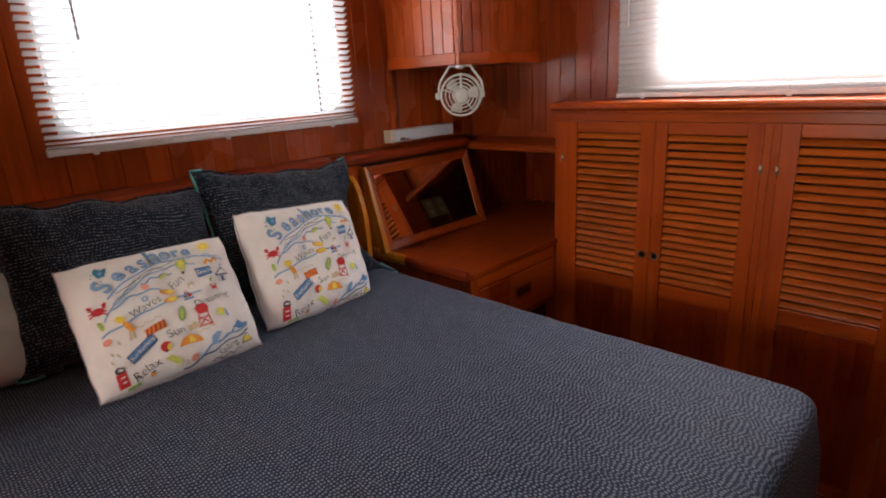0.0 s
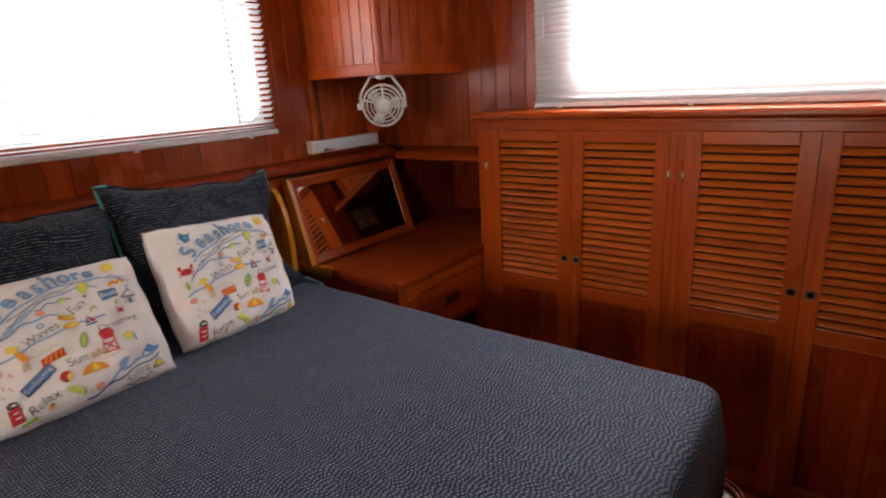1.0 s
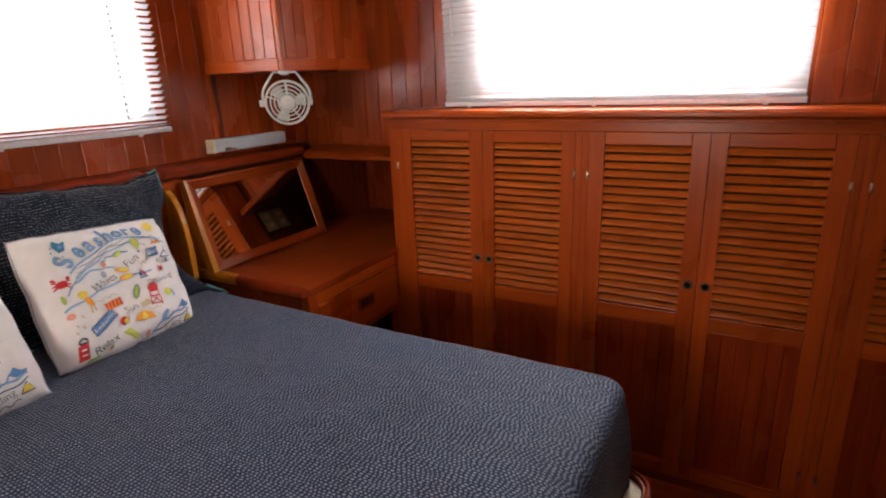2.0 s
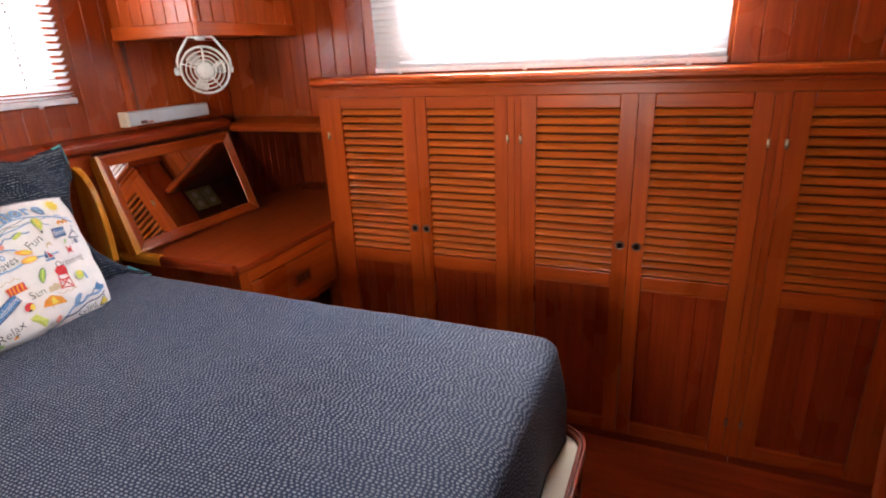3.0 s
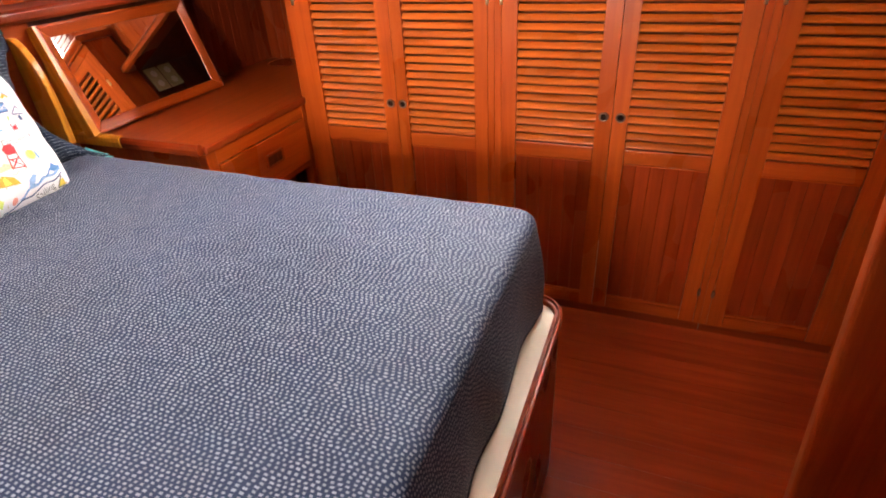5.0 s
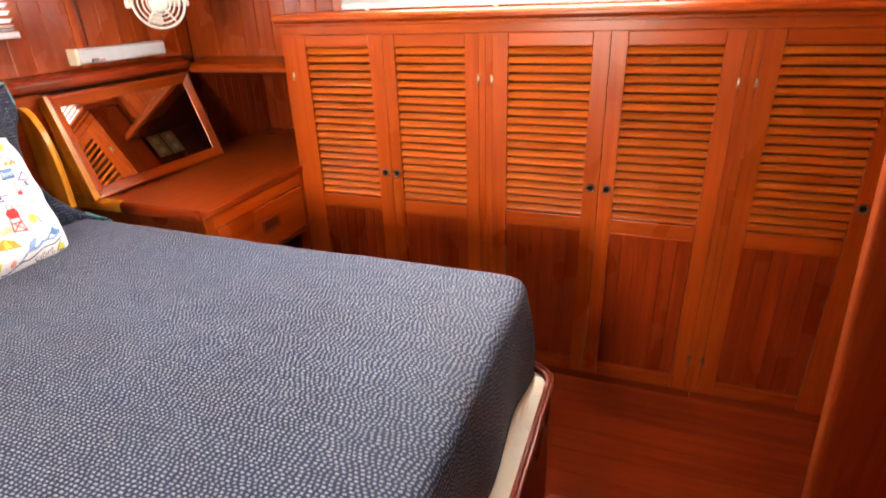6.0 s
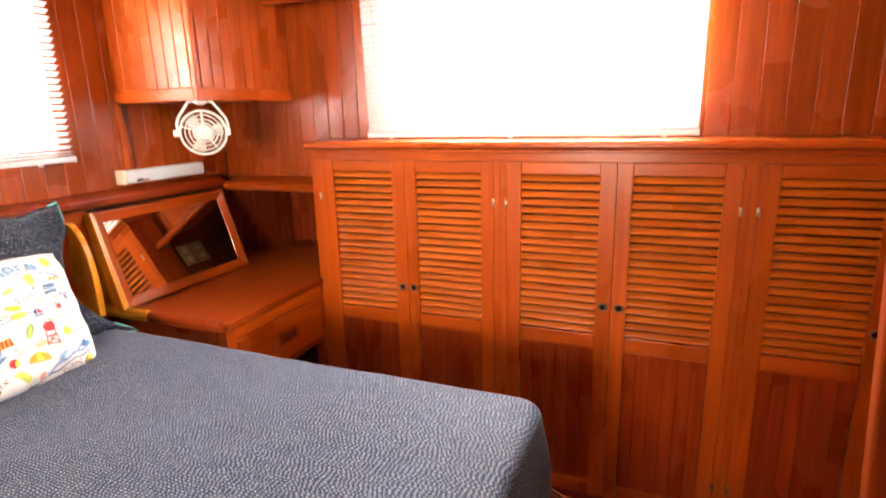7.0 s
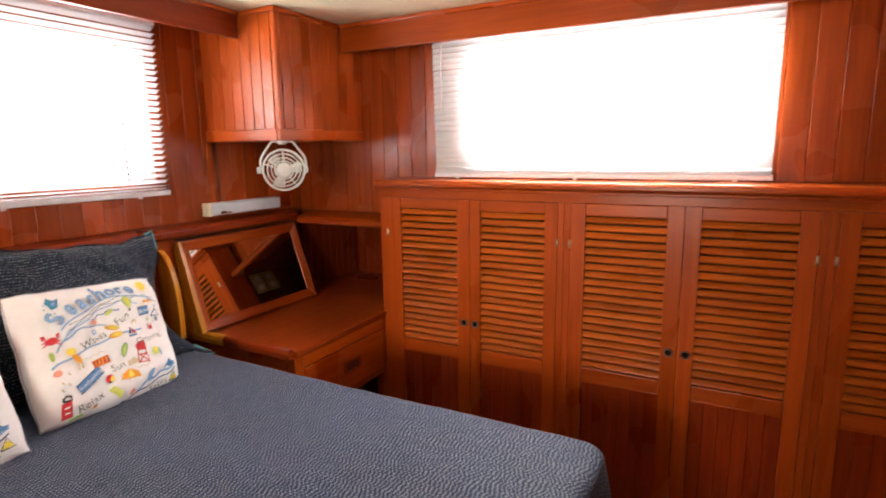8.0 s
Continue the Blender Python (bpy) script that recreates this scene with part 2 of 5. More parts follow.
def base(name, x, y, z, label="", category="", group="", kind="", m=None):
    """An Empty at a thing's base."""
    ob = new(name)
    ob.empty_display_size = 0.05
    ob.matrix_world = m if m is not None else pose(x, y, z)
    return tagged(ob, label, category, group, kind)


def box(x0, x1, y0, y1, z0, z1, bevel=0.0, seg=2, bm=None, edges=None):
    """A box, with its edges eased."""
    own = bmesh.new()
    bmesh.ops.create_cube(own, size=1.0)
    for v in own.verts:
        v.co = ((x0 + x1) / 2 + v.co.x * (x1 - x0), (y0 + y1) / 2 + v.co.y * (y1 - y0), (z0 + z1) / 2 + v.co.z * (z1 - z0))
    if bevel:
        bmesh.ops.bevel(own, geom=list(own.edges), offset=bevel, segments=seg, affect="EDGES", profile=0.6)
    if bm is None:
        return own
    me = bpy.data.meshes.new("tmp")
    own.to_mesh(me)
    own.free()
    bm.from_mesh(me)
    bpy.data.meshes.remove(me)
    return bm


def tube(points, r, sides=8, closed=False, bm=None):
    """A round bar along points."""
    bm = bm or bmesh.new()
    pts = [Vector(p) for p in points]
    n = len(pts)
    rings = []
    up = Vector((0, 0, 1))
    for i, p in enumerate(pts):
        a = pts[(i - 1) % n] if closed or i > 0 else p
        c = pts[(i + 1) % n] if closed or i < n - 1 else p
        d = (c - a).normalized()
        s = d.cross(up)
        if s.length < 0.05:
            s = d.cross(Vector((1, 0, 0)))
        s.normalize()
        t = s.cross(d)
        rings.append([bm.verts.new(p + (s * math.cos(k) + t * math.sin(k)) * r) for k in [2 * math.pi * j / sides for j in range(sides)]])
    for i in range(n if closed else n - 1):
        A, B = rings[i], rings[(i + 1) % n]
        for j in range(sides):
            bm.faces.new((A[j], A[(j + 1) % sides], B[(j + 1) % sides], B[j]))
    if not closed:
        bm.faces.new(rings[0])
        bm.faces.new(rings[-1])
    return bm


def lathe(profile, m=None, sides=32, bm=None):
    """Turns (radius, height) pairs about z."""
    bm = bm or bmesh.new()
    m = m or Matrix()
    rings = []
    for r, h in profile:
        if r < 1e-6:
            rings.append([bm.verts.new(m @ Vector((0, 0, h)))])
        else:
            rings.append([bm.verts.new(m @ Vector((r * math.cos(a), r * math.sin(a), h))) for a in [2 * math.pi * k / sides for k in range(sides)]])
    for A, B in zip(rings, rings[1:]):
        for k in range(sides):
            q = [A[k % len(A)], A[(k + 1) % len(A)], B[(k + 1) % len(B)], B[k % len(B)]]
            q = [v for i, v in enumerate(q) if v not in q[:i]]
            if len(q) > 2:
                bm.faces.new(q)
    return bm


def extrude_outline(outline, axis, a, b, bevel=0.0):
    """A slab between a and b along an axis from a 2D outline of the other two axes."""
    bm = bmesh.new()
    place = {"x": lambda p, q: (q, p[0], p[1]), "y": lambda p, q: (p[0], q, p[1]), "z": lambda p, q: (p[0], p[1], q)}[axis]
    A = [bm.verts.new(place(p, a)) for p in outline]
    B = [bm.verts.new(place(p, b)) for p in outline]
    bm.faces.new(A)
    bm.faces.new(B)
    for i in range(len(A)):
        j = (i + 1) % len(A)
        bm.faces.new((A[i], A[j], B[j], B[i]))
    if bevel:
        bmesh.ops.recalc_face_normals(bm, faces=bm.faces)
        bmesh.ops.bevel(bm, geom=[e for e in bm.edges if e.calc_face_angle(0) > 0.6], offset=bevel, segments=2, affect="EDGES", profile=0.6)
    return bm


def rounded_rect(x0, x1, y0, y1, r, n=8):
    pts = []
    for cx, cy, a0 in ((x1 - r, y1 - r, 0), (x0 + r, y1 - r, 90), (x0 + r, y0 + r, 180), (x1 - r, y0 + r, 270)):
        for k in range(n + 1):
            a = radians(a0 + 90 * k / n)
            pts.append((cx + r * math.cos(a), cy + r * math.sin(a)))
    return pts


def ring_plate(outer, inner, axis, a, b):
    """A plate with a hole: two outlines with equally many points."""
    bm = bmesh.new()
    place = {"x": lambda p, q: (q, p[0], p[1]), "y": lambda p, q: (p[0], q, p[1]), "z": lambda p, q: (p[0], p[1], q)}[axis]
    L = [[bm.verts.new(place(p, q)) for p in o] for o in (outer, inner) for q in (a, b)]
    n = len(outer)
    for i in range(n):
        j = (i + 1) % n
        bm.faces.new((L[0][i], L[0][j], L[2][j], L[2][i]))
        bm.faces.new((L[1][i], L[1][j], L[3][j], L[3][i]))
        bm.faces.new((L[0][i], L[0][j], L[1][j], L[1][i]))
        bm.faces.new((L[2][i], L[2][j], L[3][j], L[3][i]))
    return bm


shared = {}


def piece(name, key, make, material, parent, at):
    """A piece that shares its mesh with alike pieces."""
    if key not in shared:
        shared[key] = finish(make(), name, material)
    ob = new(name, shared[key])
    ob.location = at
    ob.parent = parent
    return ob


def plank_mesh(width, height, thick, along, facing, c=0.0026):
    """A board standing on its origin with chamfered long edges; along is x or y, facing the side that it shows."""
    w = width / 2
    prof = [(-w, 0), (-w, thick - c), (-w + c, thick), (w - c, thick), (w, thick - c), (w, 0)]

    def make():
        bm = bmesh.new()
        rows = []
        for z in (0, height):
            rows.append([bm.verts.new((p, q * facing, z) if along == "x" else (q * facing, p, z)) for p, q in prof])
        for i in range(6):
            j = (i + 1) % 6
            bm.faces.new((rows[0][i], rows[0][j], rows[1][j], rows[1][i]))
        bm.faces.new(rows[0])
        bm.faces.new(rows[1])
        return bm
    return make


def plank_run(parent, along, start, end, fixed, facing, spans, width=0.078, thick=0.010, material=None):
    """Boards side by side from start to end; spans(centre) gives the heights that each covers."""
    n = max(1, round((end - start) / width))
    w = (end - start) / n
    for i in range(n):
        c = start + (i + 0.5) * w
        for z0, z1 in spans(c):
            key = ("plank", along, facing, round(w, 4), round(z1 - z0, 3), id(material))
            at = (c, fixed, z0) if along == "x" else (fixed, c, z0)
            piece("plank", key, plank_mesh(w, z1 - z0, thick, along, facing), material or WALL, parent, at)


# ---- room shell ----
def shell(name, boxes, material, label):
    bm = bmesh.new()
    for b in boxes:
        box(*b, bm=bm)
    return thing(name, bm, material, label, "wall", kind="structure")


CEIL = 2.10
AFT = (0.33, 1.362, 1.442, 1.965)      # window opening in the aft wall: x, z
SIDE = (-0.135, 0.965, 1.500, 1.965)    # window opening in the side wall: y, z
ADDED_PORT = (0.14, 0.72, 1.080, 1.970)      # opening of the added, unseen port window: y, z

wall_aft = shell("wall_aft", [
    (-1.55, AFT[0], 1.96, 2.14, 0, CEIL), (AFT[1], 2.75, 1.96, 2.14, 0, CEIL),
    (AFT[0], AFT[1], 1.96, 2.14, 0, AFT[2]), (AFT[0], AFT[1], 1.96, 2.14, AFT[3], CEIL)], DARK, "mahogany planked wall behind the bed head with a window")
wall_side = shell("wall_side", [
    (2.17, 2.35, -1.7, SIDE[0], 0, CEIL), (2.17, 2.35, SIDE[1], 1.31, 0, CEIL), (2.17, 2.35, 1.31, 1.96, 1.215, CEIL),
    (2.17, 2.35, SIDE[0], SIDE[1], 0, SIDE[2]), (2.17, 2.35, SIDE[0], SIDE[1], SIDE[3], CEIL)], DARK, "mahogany planked wall above the lockers with a window")
# unseen wall; the thick recess is added to narrow the port lamp's beam
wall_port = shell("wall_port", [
    (-2.15, -1.40, -1.7, ADDED_PORT[0], 0, CEIL), (-2.15, -1.40, ADDED_PORT[1], 1.96, 0, CEIL),
    (-2.15, -1.40, ADDED_PORT[0], ADDED_PORT[1], 0, ADDED_PORT[2]), (-2.15, -1.40, ADDED_PORT[0], ADDED_PORT[1], ADDED_PORT[3], CEIL)], WOOD["z"], "unseen mahogany closing wall, its deep recess added to shape the port light")
# unseen block, added to keep port light off the bed head
wall_closet = shell("wall_closet", [(-1.40, -0.55, 1.12, 1.9245, 0, CEIL)], WOOD["z"], "unseen mahogany block added to shade the head of the bed")
# unseen bulkhead, added to block port light from the last locker doors
wall_passage = shell("wall_passage", [(-0.80, -0.75, -1.70, 0.23, 0, CEIL)], WOOD["z"], "unseen mahogany bulkhead added to shade the last locker door")
wall_forward = shell("wall_forward", [(-1.55, 2.35, -1.85, -1.7, 0, CEIL)], WOOD["z"], "plain mahogany bulkhead wall")
ceiling = thing("ceiling", box(-1.55, 2.35, -1.85, 2.14, CEIL, CEIL + 0.06), CEILING, "cream vinyl cabin ceiling", "ceiling", kind="structure")
floor_bm = box(-1.55, 2.35, -1.85, 2.14, -0.08, -0.0012)
box(2.3505, 2.75, 1.21, 2.14, -0.08, -0.0012, bm=floor_bm)
floor = thing("floor", floor_bm, plain("seam", (0.20, 0.045, 0.012), 0.6), "varnished red-brown teak plank floor with fine seams", "floor", kind="structure")
partition_bm = extrude_outline(rounded_rect(1.10, 1.145, -1.69, -0.430, 0.012, 4), "z", 0, CEIL)
for v in partition_bm.verts:
    if v.co.y > -1:
        v.co.y += 0.048 * (v.co.z - 1.1)
partition = thing("wall_partition", partition_bm, wood("satin_mahogany", "z", (0.15, 0.019, 0.0028), (0.20, 0.030, 0.004), (0.25, 0.043, 0.006), 0.5, gloss=0.1), "varnished dark mahogany partition ending in a rounded edge", "wall", kind="structure", smooth=False)

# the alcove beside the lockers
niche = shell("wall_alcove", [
    (2.64, 2.75, 1.31, 1.96, 0, 1.215), (2.35, 2.64, 1.21, 1.33, 0, 1.215)], DARK, "planked alcove behind the bedside desk, shade put into its colour")
thing("alcove_ceiling", box(2.12, 2.75, 1.332, 1.958, 1.205, 1.2145), DARK, "wooden top of the alcove, shade put into its colour", "trim", kind="structure")


def moulding(name, length_axis, a, b, section, material, label, category="trim"):
    """A strip with a constant section along x or y."""
    return thing(name, extrude_outline(section, length_axis, a, b, 0.003), material, label, category, kind="structure")


# ledges at the height of the bed head
moulding("trim_ledge_aft", "x", -1.39, 2.07, [(1.962, 1.222), (1.905, 1.222), (1.893, 1.232), (1.893, 1.254), (1.903, 1.264), (1.962, 1.276)], DEEP["x"], "rounded mahogany ledge above the bed head")
moulding("trim_ledge_side", "y", 1.345, 1.893, [(2.171, 1.203), (2.078, 1.203), (2.062, 1.209), (2.062, 1.226), (2.074, 1.240), (2.159, 1.262), (2.171, 1.262)], VALANCE, "rounded mahogany ledge over the alcove")
thing("trim_headboard", box(-1.39, 1.395, 1.925, 1.9585, 0.0, 1.221, 0.003), WOOD["x"], "flat mahogany bed head panel", "headboard", kind="structure")

# valances under the ceiling
thing("trim_valance_aft", box(-1.39, 1.606, 1.715, 1.735, 1.998, CEIL - 0.002, 0.004), DEEP["x"], "mahogany valance board above the aft window", "valance", kind="structure")
thing("trim_valance_side", box(2.005, 2.025, -1.69, 1.526, 1.982, CEIL - 0.002, 0.004), VALANCE, "mahogany valance board above the side window", "valance", kind="structure")
thing("trim_cove_aft", box(-1.39, 1.600, 1.699, 1.7145, 2.082, CEIL - 0.001, 0.005), WOOD["x"], "thin mahogany strip along the ceiling", "trim", kind="structure")
thing("trim_cove_side", box(1.989, 2.0045, -1.69, 1.520, 2.082, CEIL - 0.001, 0.005), WOOD["y"], "thin mahogany strip along the ceiling", "trim", kind="structure")


# ---- windows and blinds ----
def window(name, axis, a, span, facing, label):
    """A frame with rounded corners and a pane, set into an opening. a: the wall's inner face, facing: +1 when the outside lies at larger values."""
    p0, p1, z0, z1 = span
    root = base(name, *((0.5 * (p0 + p1), a, z0) if axis == "y" else (a, 0.5 * (p0 + p1), z0)), label, "window", kind="structure")
    inv = root.matrix_world.inverted()
    n = 8
    outer = rounded_rect(p0 - 0.02, p1 + 0.02, z0 - 0.02, z1 + 0.02, 0.01, n)
    inner = rounded_rect(p0 + 0.012, p1 - 0.012, z0 + 0.012, z1 - 0.012, 0.075, n)
    q0, q1 = sorted((a - facing * 0.004, a + facing * 0.012))
    fr = ring_plate(outer, inner, axis, q0, q1)
    bmesh.ops.transform(fr, matrix=inv, verts=fr.verts)
    part("window_frame", fr, METAL, root, "grey alloy window frame with rounded corners")
    # white boards added as reflectors, so that the reveal reads as bright
    for k in range(3):
        d0, d1 = sorted((a + facing * 0.0125, a + facing * 0.155))
        s0, s1, t0, t1 = ((p0 + 0.0005, p0 + 0.0045, z0 + 0.006, z1), (p1 - 0.0045, p1 - 0.0005, z0 + 0.006, z1), (p0 + 0.0005, p1 - 0.0005, z0 + 0.0005, z0 + 0.005))[k]
        lining = box(s0, s1, d0, d1, t0, t1) if axis == "y" else box(d0, d1, s0, s1, t0, t1)
        bmesh.ops.transform(lining, matrix=inv, verts=lining.verts)
        part("added_lining", lining, RAIL, root, "white board added to brighten the window reveal")
    g0, g1 = sorted((a + facing * 0.16, a + facing * 0.165))
    pane = box(p0, p1, g0, g1, z0, z1) if axis == "y" else box(g0, g1, p0, p1, z0, z1)
    bmesh.ops.transform(pane, matrix=inv, verts=pane.verts)
    pn = part("pane", pane, GLASS, root)
    pn.visible_shadow = False
    return root


def backdrop(name, corners, strength):
    """A plain sheet of bright hazy sky outside a window."""
    m, ns, ln, b = nodes("bright_sky")
    haze = add(ns, "ShaderNodeTexNoise", Scale=0.8, Detail=2.0)
    r = ramp(ns, [(0.3, (0.92, 0.95, 1.0)), (0.7, (1.0, 1.0, 1.0))])
    ln.new(haze.outputs["Fac"], r.inputs["Fac"])
    b.inputs["Base Color"].default_value = (0, 0, 0, 1)
    ln.new(r.outputs["Color"], b.inputs["Emission Color"])
    b.inputs["Emission Strength"].default_value = strength
    bm = bmesh.new()
    bm.faces.new([bm.verts.new(c) for c in corners])
    return thing(name, bm, m, "white hazy sky outside the cabin", "backdrop", kind="structure")


backdrop("backdrop_aft", [(-1.2, 3.2, 0.4), (2.9, 3.2, 0.4), (2.9, 3.2, 3.6), (-1.2, 3.2, 3.6)], 9.0)
backdrop("backdrop_side", [(3.6, -1.8, 0.4), (3.6, 2.9, 0.4), (3.6, 2.9, 3.6), (3.6, -1.8, 3.6)], 9.0)
window("window_aft", "y", 1.962, AFT, 1, "cabin window full of white daylight")
window("window_side", "x", 2.172, SIDE, 1, "long cabin window full of white daylight")
# added window, never in view, goes with the port lamp
window("added_port_window", "x", -1.97, ADDED_PORT, -1, "cabin window full of daylight")


def slat_mesh(length, width, tilt):
    """A thin curved blind slat along local x, hung at its middle."""
    def make():
        bm = bmesh.new()
        k = 5
        rows = []
        for side in (0, 1):
            for x in (-length / 2, length / 2):
                r = []
                for i in range(k):
                    s = -1 + 2 * i / (k - 1)
                    y = s * width / 2
                    z = 0.0022 * (1 - s * s) - 0.0007 * side
                    c, d = math.cos(tilt), math.sin(tilt)
                    r.append(bm.verts.new((x, y * c - z * d, y * d + z * c)))
                rows.append(r)
        for i in range(k - 1):
            bm.faces.new((rows[0][i], rows[0][i + 1], rows[1][i + 1], rows[1][i]))
            bm.faces.new((rows[2][i], rows[2][i + 1], rows[3][i + 1], rows[3][i]))
        for p, q in ((0, 2), (1, 3)):
            for i in range(k - 1):
                bm.faces.new((rows[p][i], rows[p][i + 1], rows[q][i + 1], rows[q][i]))
        for i in (0, k - 1):
            bm.faces.new((rows[0][i], rows[1][i], rows[3][i], rows[2][i]))
        return bm
    return make


def blind(m, length, height, tilt, cords, wand_x, wand_len, label):
    """A slatted blind. m: the middle of its bottom rail; local x along it, local y into the room."""
    root = base("window_blind", 0, 0, 0, label, "blind", "window blinds", m=m)
    part("bottom_rail", box(-length / 2, length / 2, -0.013, 0.013, 0.0, 0.020, 0.006, 3), RAIL, root, "pale grey bottom rail")
    for s in (-1, 1):
        part("end_cap", box(s * length / 2 - 0.004, s * length / 2 + 0.004, -0.014, 0.014, -0.001, 0.021, 0.004), RAIL, root)
    part("head_rail", box(-length / 2, length / 2, -0.018, 0.018, height - 0.032, height, 0.002), RAIL, root)
    pitch = 0.0225
    n = int(height / pitch)
    gaps = [0.006, 0.011, 0.017]
    z = 0.020
    for i in range(n):
        z += gaps[i] if i < len(gaps) else pitch
        if z > height - 0.035:
            break
        key = ("slat", round(length, 3), round(tilt, 3), i < 2)
        ob = piece("slat", key, slat_mesh(length, 0.025, tilt if i > 1 else 0.5 * tilt), SLAT, root, (0, 0, z))
        ob.rotation_euler = (random.uniform(-0.05, 0.05), random.uniform(-0.0012, 0.0012), 0)
    for c in cords:
        part("cord", tube([(c, 0.0145, -0.004), (c, 0.0145, height - 0.03)], 0.0009, 5), RAIL, root)
        part("cord_button", box(c - 0.008, c + 0.008, 0.012, 0.018, -0.006, 0.008, 0.002), RAIL, root)
    part("wand", tube([(wand_x, 0.030, height - 0.05), (wand_x + 0.004, 0.032, height - 0.05 - wand_len)], 0.0035, 6), RAIL, root, "clear tilt wand")
    return root


blind(pose(0.834, 1.918, 1.398, 0, 0, 180), 1.092, 0.66, 0.53, (-0.42, 0.02, 0.43), 0.49 - 0.08, 0.30, "white slatted blind lowered over the window, glowing with daylight")
blind(pose(2.132, 0.484, 1.440, 0, 0, 90) @ pose(0, 0, 0, -2.5, 0, 0), 1.278, 0.60, -1.12, (-0.53, 0.02, 0.53), 0.585, 0.28, "white slatted blind lowered over the long window, glowing with daylight")



# ---- lockers ----
def louvre_mesh(length):
    """A rounded louvre slat along y, its lower edge outwards."""
    def make():
        bm = bmesh.new()
        w, h, tilt = 0.0127, 0.0044, radians(54)
        prof = []
        for k in range(10):
            a = 2 * math.pi * k / 10
            ex = w * math.copysign(abs(math.cos(a)) ** 0.7, math.cos(a))
            ez = h * math.copysign(abs(math.sin(a)) ** 0.8, math.sin(a))
            prof.append((ex * math.cos(tilt) - ez * math.sin(tilt), ex * math.sin(tilt) + ez * math.cos(tilt)))
        A = [bm.verts.new((p, -length / 2, q)) for p, q in prof]
        B = [bm.verts.new((p, length / 2, q)) for p, q in prof]
        for i in range(10):
            j = (i + 1) % 10
            bm.faces.new((A[i], A[j], B[j], B[i]))
        bm.faces.new(A)
        bm.faces.new(B)
        return bm
    return make


D_TOP, D_LV, D_MID0, D_MID1, D_BOT1, D_BOT = 1.356, 1.311, 0.722, 0.668, 0.085, 0.036
FACE = 1.998


def locker_door(parent, y1, y0, o1, o0, hinge, pull):
    """A door from y1 down to y0 with its openings from o1 to o0; hinge and pull: the y of each."""
    bm = bmesh.new()
    g = 0.0004
    xf, xb = FACE, FACE + 0.022
    box(FACE + 0.0175, xb, o0, o1, D_BOT1 - 0.01, D_MID1 + 0.01, 0.0, 2, bm)
    door = part("door", bm, WOOD["z"], parent)
    for a, b in ((o1, y1 - g), (y0 + g, o0)):
        part("stile", box(xf, xb, a, b, 0.037, D_TOP, 0.0007), WOOD["z"], door)
    for z0, z1 in ((D_LV, D_TOP), (D_MID1, D_MID0), (D_BOT, D_BOT1)):
        part("rail", box(xf + 0.0008, FACE + 0.0172, o0 + 0.0003, o1 - 0.0003, z0, z1, 0.004), WOOD["y"], door)
    n = 20
    step = (D_LV - D_MID0) / n
    c, ln_ = 0.5 * (o0 + o1), o1 - o0 + 0.004
    for i in range(n):
        piece("louvre_slat", ("louvre", round(ln_, 3)), louvre_mesh(ln_), LOUVRE, door, (FACE + 0.0125, c, D_MID0 + (i + 0.5) * step))
    k = max(4, round((o1 - o0) / 0.046))
    w = (o1 - o0) / k
    for i in range(k):
        piece("board", ("board", round(w, 4)), plank_mesh(w, D_MID1 - D_BOT1, 0.006, "y", -1, 0.002), PANEL, door, (FACE + 0.017, o0 + (i + 0.5) * w, D_BOT1))
    # panel bead
    part("bead", box(FACE + 0.004, FACE + 0.012, o0, o1, D_MID1 - 0.007, D_MID1 - 0.0005, 0.002), WOOD["y"], door)
    part("bead", box(FACE + 0.004, FACE + 0.013, o0, o1, D_BOT1 + 0.0005, D_BOT1 + 0.010, 0.003), WOOD["y"], door)
    m = pose(FACE + 0.001, pull, 0.832, 0, -90, 0)
    part("finger_pull", lathe([(0.0098, 0.0005), (0.0110, 0.0028), (0.0136, 0.0048), (0.0166, 0.0030), (0.0176, 0.0)], m, 24), BRONZE, door, "dark bronze finger-pull ring", True)
    # flat near-black disc stands for the shade inside the ring
    part("finger_hole_disc", lathe([(0.0, 0.0012), (0.0104, 0.0012)], m, 20), BLACK, door)
    # the lower knuckle gets a darker metal colour than the upper
    for z in (1.203, 0.183):
        h = tube([(FACE - 0.002, hinge, z - 0.014), (FACE - 0.002, hinge, z + 0.014)], 0.0052, 10)
        part("hinge", h, BRASS if z > 1 else BRONZE, door, "small brass hinge knuckle" if z > 1 else "small hinge knuckle, darker in colour than the upper one", True)
    return door


